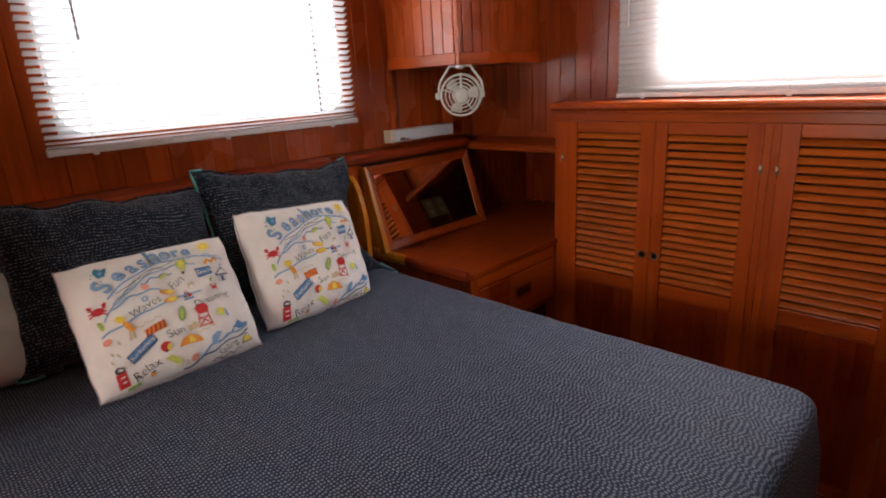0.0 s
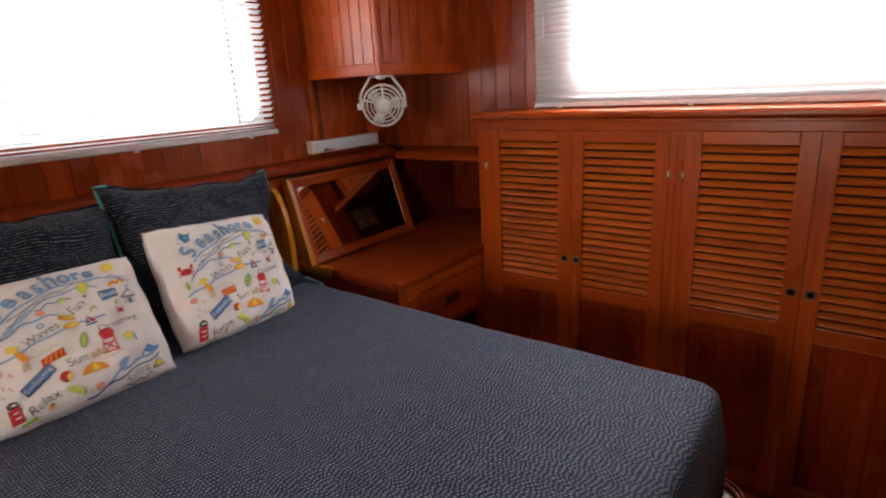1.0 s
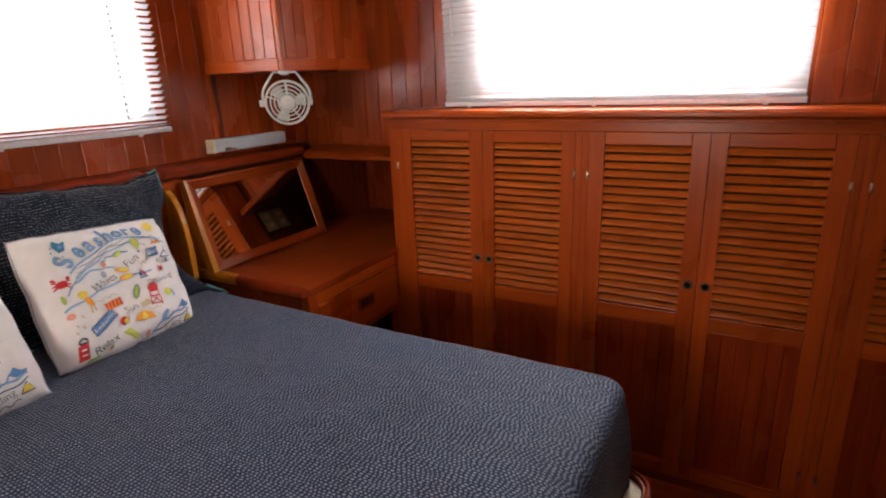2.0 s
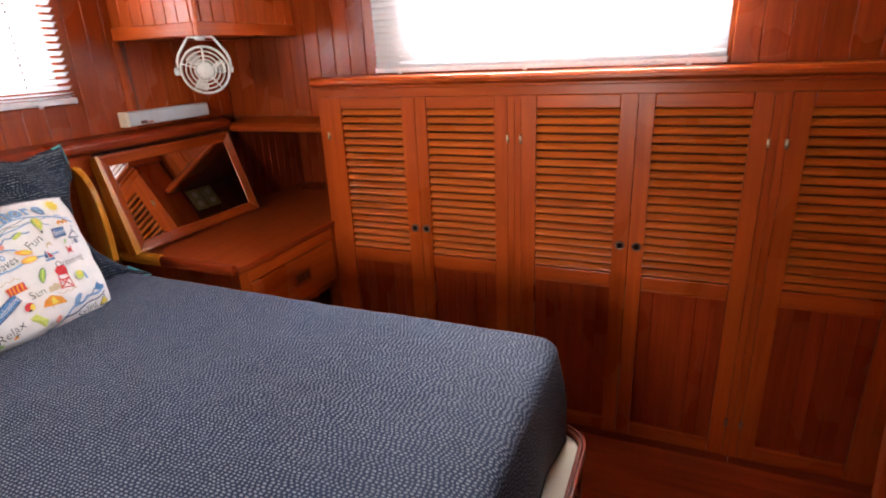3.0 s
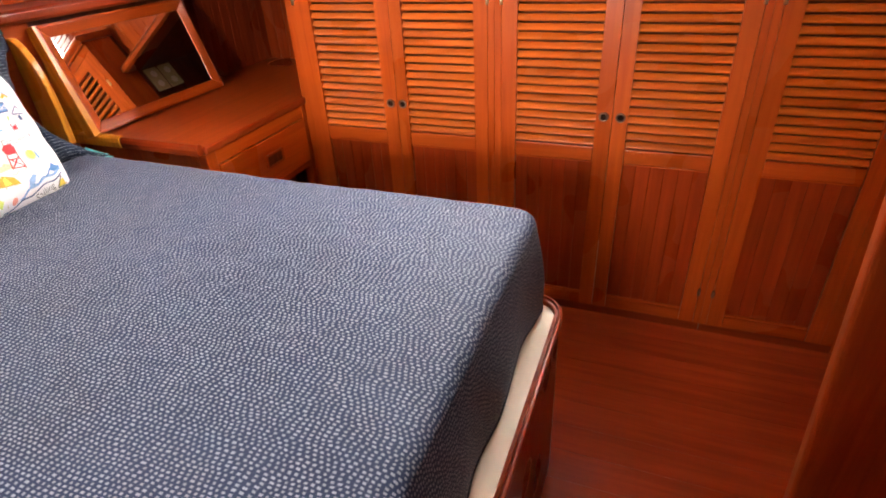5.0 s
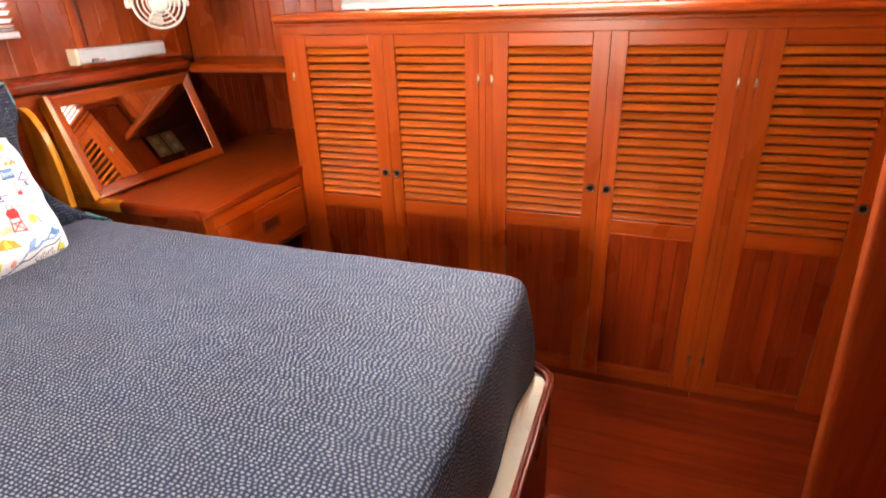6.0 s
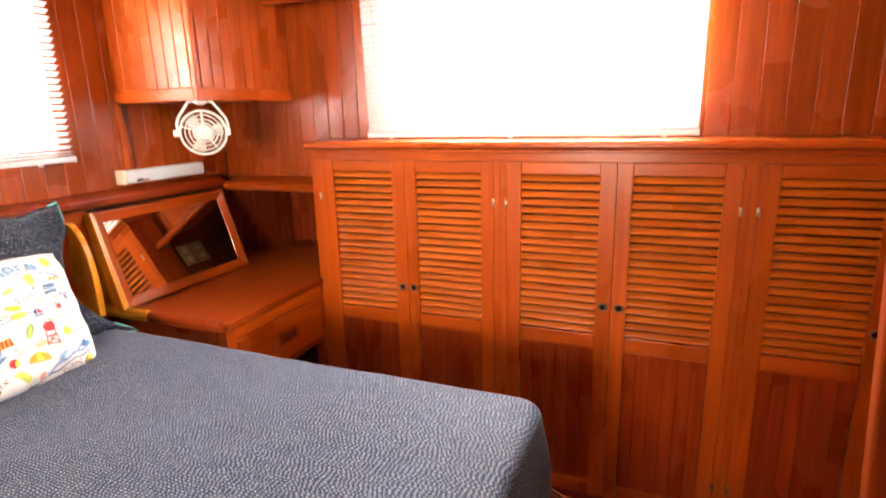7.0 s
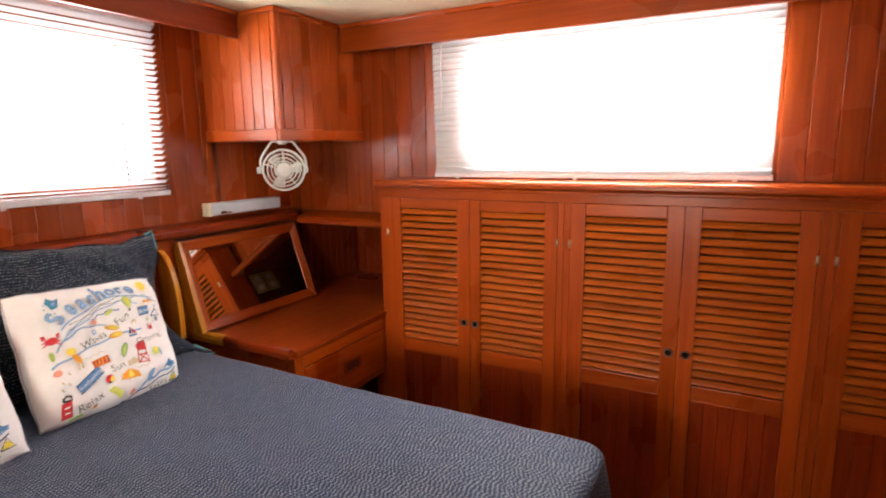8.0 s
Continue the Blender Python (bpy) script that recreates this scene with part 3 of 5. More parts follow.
def locker(y1, y0, posts, doors, label):
    """One locker unit between y1 and y0."""
    root = base("locker", 2.08, 0.5 * (y0 + y1), 0, label, "locker", "louvred lockers")
    inv = root.matrix_world.inverted()

    def p(name, bm, mat, lab=""):
        bmesh.ops.transform(bm, matrix=inv, verts=bm.verts)
        return part(name, bm, mat, root, lab)
    for a, b in posts:
        p("post", box(FACE + 0.0006, FACE + 0.030, b, a, 0.036, D_TOP + 0.0006, 0.0007), WOOD["z"])
    p("plinth", box(FACE + 0.003, FACE + 0.030, y0 + 0.0005, y1 - 0.0005, 0.0005, 0.0345, 0.001), DEEP["y"])
    # locker back in the darkened wood, for the shade behind the louvres
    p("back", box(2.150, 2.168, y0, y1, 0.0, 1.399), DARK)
    for s in (y0 + 0.001, y1 - 0.019):
        p("side_panel", box(FACE + 0.031, 2.149, s, s + 0.018, 0.0, 1.399, 0.001), WOOD["z"])
    for d in doors:
        ob = locker_door(root, *d)
        ob.matrix_parent_inverse = inv
    return root


locker(1.340, 0.510, [(1.340, 1.3020), (0.5342, 0.5096)], [(1.302, 0.9032, 1.235, 0.960, 1.302, 0.931), (0.9024, 0.5345, 0.856, 0.584, 0.534, 0.880)], "varnished mahogany locker with two closed louvred doors")
locker(0.509, -0.317, [(0.5092, 0.4853), (-0.2938, -0.3174)], [(0.485, 0.0932, 0.430, 0.147, 0.485, 0.121), (0.0924, -0.2935, 0.041, -0.241, -0.293, 0.065)], "varnished mahogany locker with two closed louvred doors")
locker(-0.318, -0.765, [(-0.3177, -0.3417), (-0.7268, -0.765)], [(-0.342, -0.7265, -0.396, -0.677, -0.342, -0.700)], "varnished mahogany locker with one closed louvred door")
top = base("long_worktop", 2.08, 0.3, 1.40, "rounded mahogany top running along all the lockers", "worktop")
part("top_board", extrude_outline([(2.169 - 2.08, 0.0005), (1.985 - 2.08, 0.0005), (1.970 - 2.08, 0.008), (1.970 - 2.08, 0.020), (1.982 - 2.08, 0.031), (2.169 - 2.08, 0.033)], "y", -1.65 - 0.3, 1.352 - 0.3, 0.003), WOOD["y"], top)
part("frieze", box(FACE + 0.001 - 2.08, FACE + 0.030 - 2.08, -0.7645 - 0.3, 1.3395 - 0.3, D_TOP + 0.001 - 1.40, -0.0005, 0.001), WOOD["y"], top)
part("cove", box(1.986 - 2.08, 2.0 - 2.08, -1.6 - 0.3, 1.346 - 0.3, -0.012, 0.0, 0.004), WOOD["y"], top)
thing("trim_locker_filler", box(2.01, 2.168, -1.69, -0.767, 0, 1.399, 0.002), WOOD["z"], "plain mahogany panel beside the lockers", "panel", kind="structure")

# ---- bedside desk ----
desk = base("bedside_desk", 1.70, 1.60, 0, "varnished mahogany bedside desk with one drawer", "desk")
dinv = desk.matrix_world.inverted()


def dpart(name, bm, mat, label="", smooth=False, parent=None):
    bmesh.ops.transform(bm, matrix=dinv, verts=bm.verts)
    ob = part(name, bm, mat, desk, label, smooth)
    return ob


dpart("desktop", extrude_outline([(1.405 + 0.010 * (1 - math.cos(radians(a))), 1.325 + 0.010 * (1 - math.sin(radians(a)))) for a in range(0, 91, 15)] + [(2.0, 1.325), (2.0, 1.343), (2.636, 1.343), (2.636, 1.9575), (1.405, 1.9575)], "z", 0.808, 0.836, 0.006), DESKTOP, "worn glossy desktop with a rounded front corner")
# one strip in two colours: lit golden at the back, shaded dark in front
dpart("edge_strip", extrude_outline([(1.378, 0.812), (1.4045, 0.812), (1.4045, 0.846), (1.398, 0.853), (1.387, 0.853), (1.379, 0.846), (1.376, 0.832)], "y", 1.680, 1.923, 0.003), LIT_GOLD, "back of the rounded edge strip, light put into its golden colour")
dpart("edge_strip", extrude_outline([(1.380, 0.812), (1.4045, 0.812), (1.4045, 0.842), (1.398, 0.849), (1.387, 0.849), (1.381, 0.842), (1.378, 0.832)], "y", 1.336, 1.679, 0.003), DEEP["y"], "front of the rounded edge strip, shade put into its dark colour")
dpart("apron", box(1.430, 1.986, 1.334, 1.352, 0.757, 0.8075, 0.003), FRONT)
drawer = dpart("drawer", box(1.452, 1.970, 1.330, 1.350, 0.572, 0.753, 0.004), FRONT)
# thin dark plate on the drawer front; the recess's shade is its colour
dr = part("pull_recess", box(1.690 - 1.70, 1.785 - 1.70, -0.2735, -0.2695, 0.648, 0.690, 0.001), DARK, drawer, "dark plate standing for the shaded recess of the drawer pull")
part("pull_lip", ring_plate(rounded_rect(1.684 - 1.70, 1.791 - 1.70, 0.642, 0.696, 0.008, 4), rounded_rect(1.692 - 1.70, 1.783 - 1.70, 0.650, 0.688, 0.006, 4), "y", -0.2765, -0.2700), WOOD["x"], drawer)
dpart("leg", box(1.405, 1.4505, 1.332, 1.370, 0.0, 0.8075, 0.003), WOOD["z"])
dpart("leg", box(1.972, 1.998, 1.332, 1.370, 0.0, 0.8075, 0.003), WOOD["z"])
dpart("rail", box(1.4515, 1.9715, 1.334, 1.352, 0.545, 0.570, 0.003), WOOD["x"])
dpart("side_panel", box(1.405, 1.423, 1.371, 1.92, 0.0, 0.8075), WOOD["z"])
# shelf and back darkened to stand for shade under the desktop
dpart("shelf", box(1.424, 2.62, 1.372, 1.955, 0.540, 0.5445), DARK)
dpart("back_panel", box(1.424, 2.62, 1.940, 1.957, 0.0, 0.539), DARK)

# sloping mirror lid
T0, T1 = Vector((0, 1.806, 0.840)), Vector((0, 1.922, 1.204))
lean = math.degrees(math.atan2(T1.y - T0.y, T1.z - T0.z))
HH, X0, X1 = (T1 - T0).length, 1.398, 2.065
mirror = base("mirror_cabinet", 0, 0, 0, "sloping mahogany-framed mirror standing on the desk", "mirror", m=pose(X0, T0.y, T0.z, -lean, 0, 0))
fw = 0.042
W = X1 - X0


def member(outer0, outer1, inner1, inner0):
    """One mitred side of a picture-frame moulding that slopes down to the glass."""
    bm = bmesh.new()
    mid = [tuple(o + 0.22 * (i - o) for o, i in zip(a, b)) for a, b in ((outer0, inner0), (outer1, inner1))]
    rows = [[bm.verts.new((x, y, z)) for x, z in ends] for ends, y in (
        ((outer0, outer1), 0.010), ((outer0, outer1), -0.013), (mid, -0.016), ((inner0, inner1), -0.004), ((inner0, inner1), 0.010))]
    for A, B in zip(rows, rows[1:] + rows[:1]):
        bm.faces.new((A[0], A[1], B[1], B[0]))
    for k in (0, 1):
        bm.faces.new([r[k] for r in rows])
    bmesh.ops.recalc_face_normals(bm, faces=bm.faces)
    bmesh.ops.bevel(bm, geom=[e for e in bm.edges if abs(e.calc_face_angle(0)) > 0.2], offset=0.0022, segments=2, affect="EDGES", profile=0.6)
    return bm


g_ = 0.0004
part("frame_stile", member((0, g_), (0, HH - g_), (fw, HH - fw - g_), (fw, fw + g_)), FRAME["z"], mirror)
part("frame_stile", member((W, g_), (W, HH - g_), (W - fw, HH - fw - g_), (W - fw, fw + g_)), FRAME["z"], mirror)
part("frame_rail", member((g_, 0), (W - g_, 0), (W - fw - g_, fw), (fw + g_, fw)), FRAME["x"], mirror)
part("frame_rail", member((g_, HH), (W - g_, HH), (W - fw - g_, HH - fw), (fw + g_, HH - fw)), FRAME["x"], mirror)
part("mirror_glass", box(fw - 0.004, W - fw + 0.004, -0.001, 0.004, fw - 0.004, HH - fw + 0.004), MIRROR, mirror, "clear mirror glass")
for zz in (0.10, HH - 0.06):
    part("hinge", tube([(-0.001, -0.010, zz - 0.016), (-0.001, -0.010, zz + 0.016)], 0.0035, 8), BRASS, mirror, "small brass hinge", True)
side = extrude_outline([(T0.y + 0.012, 0.8375), (1.958, 0.8375), (1.958, 1.2), (T1.y + 0.010, 1.2)], "x", 1.402, 1.418, 0.002)
bmesh.ops.transform(side, matrix=mirror.matrix_world.inverted(), verts=side.verts)
part("side_panel", side, LIT_GOLD, mirror, "side panel, golden with light put into its colour")
side = extrude_outline([(T0.y + 0.012, 0.8375), (1.958, 0.8375), (1.958, 1.2), (T1.y + 0.010, 1.2)], "x", 2.045, 2.060, 0.002)
bmesh.ops.transform(side, matrix=mirror.matrix_world.inverted(), verts=side.verts)
part("side_panel", side, WOOD["z"], mirror)

# added board: stands in for the lit side of the mirror cabinet
part("side_edge", extrude_outline([(-0.026, 0.002), (-0.0005, 0.002), (-0.0005, HH - 0.002), (-0.014, HH - 0.002)], "y", -0.026, 0.016, 0.002), LIT_GOLD, mirror, "added edge board, golden with light put into its colour")

# curved bed-head fin
fin_pts = [(1.924, 0.84), (1.822, 0.84), (1.822, 0.93), (1.826, 1.00), (1.836, 1.06), (1.853, 1.115), (1.876, 1.155), (1.902, 1.180), (1.924, 1.186)]
thing("headboard_fin", extrude_outline(fin_pts, "x", 1.306, 1.330, 0.004), LIT_GOLD, "curved fin at the side of the bed head, golden with light put into its colour", "headboard")

# brass outlet plates on the end of the alcove
for i in range(2):
    ol = base("outlet_plate", 2.215 + i * 0.09, 1.334, 1.135, "aged brass socket plate in the alcove", "socket", "alcove socket plates")
    part("plate", box(-0.040, 0.040, 0.0, 0.008, -0.062, 0.062, 0.003), plain("aged_brass", (0.42, 0.36, 0.18), 0.45, 0.3), ol)
    for zz in (-0.028, 0.028):
        part("socket", lathe([(0.0, 0.001), (0.016, 0.001), (0.018, 0.0)], pose(0, 0.0085, zz, -90, 0, 0), 16), CREAM_PLASTIC, ol)

# ---- corner cabinet ----
cab = base("corner_cabinet", 1.885, 1.74, 1.60, "mahogany corner wall cabinet faced with narrow boards", "cabinet")
cinv = cab.matrix_world.inverted()


def cpart(name, bm, mat, label="", smooth=False):
    bmesh.ops.transform(bm, matrix=cinv, verts=bm.verts)
    return part(name, bm, mat, cab, label, smooth)


CX, CY = 1.612, 1.530
cpart("carcass", box(CX + 0.012, 2.158, CY + 0.012, 1.949, 1.612, CEIL - 0.003), DARK)
cpart("bottom_rail", box(CX - 0.006, CX + 0.014, CY + 0.0145, 1.949, 1.602, 1.648, 0.004), WOOD["y"])
cpart("bottom_rail", box(CX - 0.006, 2.158, CY - 0.006, CY + 0.014, 1.602, 1.648, 0.004), WOOD["x"])
cpart("bottom", box(CX + 0.015, 2.158, CY + 0.015, 1.949, 1.604, 1.6115), WOOD["x"])
cpart("corner_post", extrude_outline(rounded_rect(CX - 0.001, CX + 0.026, CY - 0.001, CY + 0.026, 0.010, 5), "z", 1.6485, CEIL - 0.003), CABINET, "", False)
cpart("top_strip", box(CX - 0.010, CX + 0.006, CY - 0.010, 1.700, 2.080, CEIL - 0.001, 0.004), WOOD["y"])
cpart("top_strip", box(CX + 0.0065, 1.988, CY - 0.010, CY + 0.006, 2.080, CEIL - 0.001, 0.004), WOOD["x"])


def cab_boards(along, a, b, fixed):
    n = round((b - a) / 0.056)
    w = (b - a) / n
    for i in range(n):
        c = a + (i + 0.5) * w
        at = Vector((c, fixed, 1.6485) if along == "x" else (fixed, c, 1.6485)) - Vector((1.885, 1.74, 1.60))
        piece("board", ("cabboard", along, round(w, 4)), plank_mesh(w, CEIL - 0.003 - 1.6485, 0.010, along, -1, 0.003), CABINET, cab, at)


cab_boards("y", CY + 0.027, 1.949, CX + 0.0115)
cab_boards("x", CX + 0.027, 2.158, CY + 0.0115)

# ---- fan ----
fan_at = Vector((1.632, 1.545, 1.487))
to_cam = Vector((-0.70, -0.715, 0.02))
fan = base("cabin_fan", 0, 0, 0, "ivory plastic cabin fan hanging under the corner cabinet", "fan", m=look(fan_at, fan_at - to_cam))
R = 0.079
part("motor_hub", lathe([(0, 0.028), (0.022, 0.027), (0.030, 0.020), (0.032, 0.0), (0.030, -0.045), (0.018, -0.055), (0, -0.055)], None, 28), FAN_PLASTIC, fan, "", True)
for r, z in ((R, 0.006), (R * 0.80, 0.016), (R * 0.61, 0.021), (R * 0.45, 0.023)):
    part("guard_ring", tube([(r * math.cos(a), r * math.sin(a), z) for a in [2 * math.pi * k / 40 for k in range(40)]], 0.0027 if r < R else 0.0046, 6, True), FAN_PLASTIC, fan, "", True)
part("guard_ring", tube([(R * math.cos(a), R * math.sin(a), -0.030) for a in [2 * math.pi * k / 40 for k in range(40)]], 0.0040, 6, True), FAN_PLASTIC, fan, "", True)
part("shroud", lathe([(R, 0.006), (R + 0.002, -0.030), (R - 0.002, -0.030), (R - 0.003, 0.006), (R, 0.006)], None, 40), FAN_PLASTIC, fan, "", True)
for k in range(5):
    a = radians(90 + 72 * k)
    c, s = math.cos(a), math.sin(a)
    part("guard_spoke", tube([(0.026 * c, 0.026 * s, 0.024), (R * 0.6 * c, R * 0.6 * s, 0.022), (R * c, R * s, 0.008)], 0.0042 if k == 0 else 0.0028, 6), FAN_PLASTIC, fan, "", True)
for k in range(3):
    a0 = radians(10 + 120 * k)
    bm = bmesh.new()
    rows = []
    for i in range(5):
        r = 0.028 + i * 0.0108
        wid = 0.30 + 0.12 * math.sin(i / 4 * math.pi)
        rows.append([bm.verts.new((r * math.cos(a0 + wid * s), r * math.sin(a0 + wid * s), -0.012 + 0.009 * s)) for s in (-1, -0.4, 0.3, 1)])
    for A, B in zip(rows, rows[1:]):
        for i in range(3):
            bm.faces.new((A[i], A[i + 1], B[i + 1], B[i]))
    ob = part("blade", bm, FAN_PLASTIC, fan, "", True)
    md = ob.modifiers.new("thick", "SOLIDIFY")
    md.thickness = 0.0025
yk = []
for x, y in ((-0.087, 0.0), (-0.087, 0.034), (-0.080, 0.055), (-0.040, 0.112), (0.040, 0.112), (0.080, 0.055), (0.087, 0.034), (0.087, 0.0)):
    yk.append((x, y, -0.012))
part("yoke", tube(yk, 0.0050, 8), FAN_PLASTIC, fan, "", True)
for s in (-1, 1):
    m = pose(s * 0.087, 0, -0.012, 0, 90 * s, 0)
    part("pivot_knob", lathe([(0, 0.016 if s < 0 else 0.008), (0.012, 0.015 if s < 0 else 0.007), (0.014, 0.0), (0.010, -0.006), (0, -0.006)], m, 18), FAN_PLASTIC, fan, "", True)
part("mount", lathe([(0, 0.118), (0.020, 0.117), (0.022, 0.108), (0.012, 0.100), (0, 0.100)], pose(0, 0, -0.012, -90, 0, 0), 20), FAN_PLASTIC, fan, "", True)

# ---- strip lamp ----
lamp = base("strip_lamp", 1.762, 1.949, 1.292, "white plastic strip lamp, switched off, above the bed ledge", "lamp")
part("cover", box(-0.195, 0.207, -0.045, 0.0, 0.0, 0.054, 0.010, 3), LAMP_PLASTIC, lamp, "clear-white plastic cover")
part("end_cap", box(-0.209, -0.1955, -0.046, 0.0, -0.001, 0.055, 0.004), CREAM_PLASTIC, lamp, "yellowed end cap")
part("switch", box(-0.150, -0.122, -0.050, -0.0445, 0.006, 0.018, 0.002), plain("dark_switch", (0.10, 0.03, 0.02), 0.5), lamp, "small dark switch")
part("label_mark", box(-0.116, -0.092, -0.0465, -0.0448, 0.006, 0.013), plain("red_mark", (0.30, 0.06, 0.04), 0.5), lamp)
thing("trim_batten", box(1.600, 1.624, 1.943, 1.9495, 1.277, 1.601, 0.002), WOOD["z"], "thin vertical mahogany batten on the wall", "trim", kind="structure")
thing("lamp_cable", tube([(1.648, 1.946, 1.346), (1.647, 1.946, 1.42), (1.640, 1.946, 1.52), (1.636, 1.946, 1.602)], 0.0022, 6), CABLE, "thin dark cable from the lamp to the cabinet", "cable")

# ---- bed ----
BX0, BX1, BY0, BY1 = -0.45, 1.272, 0.098, 1.90
bed = base("island_bed", 0.4, 1.0, 0, "mahogany island bed with a cream platform and rounded rail", "bed")
binv = bed.matrix_world.inverted()


def bpart(name, bm, mat, label="", smooth=False):
    bmesh.ops.transform(bm, matrix=binv, verts=bm.verts)
    return part(name, bm, mat, bed, label, smooth)


bpart("plinth", extrude_outline(rounded_rect(BX0 + 0.006, BX1 - 0.006, BY0 + 0.006, BY1, 0.070, 10), "z", 0.0, 0.545), DEEP["z"])
bpart("platform", extrude_outline(rounded_rect(BX0 + 0.0195, BX1 - 0.0195, BY0 + 0.0195, BY1 - 0.02, 0.0565, 10), "z", 0.5455, 0.562), BOARD, "cream painted platform")
rail_bm = ring_plate(rounded_rect(BX0, BX1, BY0, BY1 + 0.004, 0.076, 10), rounded_rect(BX0 + 0.019, BX1 - 0.019, BY0 + 0.019, BY1 - 0.018, 0.057, 10), "z", 0.5455, 0.586)
bmesh.ops.recalc_face_normals(rail_bm, faces=rail_bm.faces)
bmesh.ops.bevel(rail_bm, geom=[e for e in rail_bm.edges if e.calc_face_angle(0) > 1.0], offset=0.008, segments=4, affect="EDGES")
bpart("bed_rail", rail_bm, DEEP["y"], "rounded rail round the platform", True)
bpart("mattress", extrude_outline(rounded_rect(BX0 + 0.07, 1.205, 0.205, BY1 - 0.03, 0.06, 8), "z", 0.5625, 0.825), WHITE_COTTON)


def bedspread():
    x0, x1, y0, y1, top = -0.41, 1.246, 0.170, 1.90, 0.858
    n = 14
    out = rounded_rect(x0, x1, y0, y1, 0.062, n)
    # finer points along the straight sides
    pts = []
    for i, p in enumerate(out):
        q = out[(i + 1) % len(out)]
        d = math.hypot(q[0] - p[0], q[1] - p[1])
        k = max(1, int(d / 0.03))
        pts += [(p[0] + (q[0] - p[0]) * j / k, p[1] + (q[1] - p[1]) * j / k) for j in range(k)]
    cx, cy = 0.5 * (x0 + x1), 0.5 * (y0 + y1)
    nrm = []
    for i in range(len(pts)):
        a, b = pts[i - 1], pts[(i + 1) % len(pts)]
        d = Vector((b[0] - a[0], b[1] - a[1])).normalized()
        nrm.append(Vector((d.y, -d.x)))
    bm = bmesh.new()
    uv = bm.loops.layers.uv.new("UVMap")
    coords = {}
    rings = []

    def lump(x, y):
        return 0.006 * noise.noise(Vector((x * 2.2, y * 2.2, 0.4))) + 0.0028 * noise.noise(Vector((x * 9, y * 9, 3.1))) + 0.0018 * noise.noise(Vector((x * 30, y * 30, 1.7)))
    r = 0.034
    for k in range(1, 43):
        f = k / 42
        ring = []
        for (x, y), nv in zip(pts, nrm):
            X, Y = cx + (x - cx) * f - nv.x * r * f, cy + (y - cy) * f - nv.y * r * f
            edge = max(0.0, f - 0.9) * 10
            v = bm.verts.new((X, Y, top + lump(X, Y) - 0.004 * edge * edge))
            coords[v] = (X, Y)
            ring.append(v)
        rings.append(ring)
    steps = [(r * math.sin(a), -r * (1 - math.cos(a)), r * a) for a in [radians(d) for d in (15, 30, 45, 60, 75, 90)]]
    deep = [(0, -r - s, r * 1.5708 + s) for s in (0.02, 0.05, 0.08, 0.11, 0.14, 0.17, 0.20, 0.225, 0.245)]
    for o, dz, arc in steps + deep:
        ring = []
        for i, ((x, y), nv) in enumerate(zip(pts, nrm)):
            s = max(0.0, -dz - r) / 0.24
            wave = 0.011 * s * noise.noise(Vector((x * 6, y * 6, 8.0))) + 0.006 * s * math.sin(x * 19 + y * 23) + (0.012 + 0.025 * max(0.0, nv.x)) * math.sin(min(1.0, s) * math.pi * 0.70)
            oo = (o if dz > -r else r) - r + wave
            X, Y = x + nv.x * oo, y + nv.y * oo
            drop = dz - 0.004
            if s > 0.95:
                drop += 0.010 * noise.noise(Vector((x * 5, y * 5, 2.0)))
            v = bm.verts.new((X, Y, max(0.5635 + 0.028 * max(0.0, nv.x), top + lump(x, y) + drop)))
            coords[v] = (x - nv.x * r + nv.x * arc, y - nv.y * r + nv.y * arc)
            ring.append(v)
        rings.append(ring)
    c = bm.verts.new((cx, cy, top + lump(cx, cy)))
    coords[c] = (cx, cy)
    m = len(pts)
    for i in range(m):
        bm.faces.new((c, rings[0][i], rings[0][(i + 1) % m]))
    for A, B in zip(rings, rings[1:]):
        for i in range(m):
            j = (i + 1) % m
            bm.faces.new((A[i], B[i], B[j], A[j]))
    for f in bm.faces:
        for lp in f.loops:
            lp[uv].uv = (coords[lp.vert][1], coords[lp.vert][0])
    hem = [v.co.copy() for v in rings[-1]]
    spread = thing("bedspread", bm, SPREAD, "navy blue quilted bedspread with pale running stitches, tucked on the bed", "bedspread", smooth=True)
    part("hem", tube([p + Vector((0, 0, 0.003)) for p in hem], 0.0032, 6, True), SHAM, spread, "dark stitched hem", True)
    return spread


bedspread()


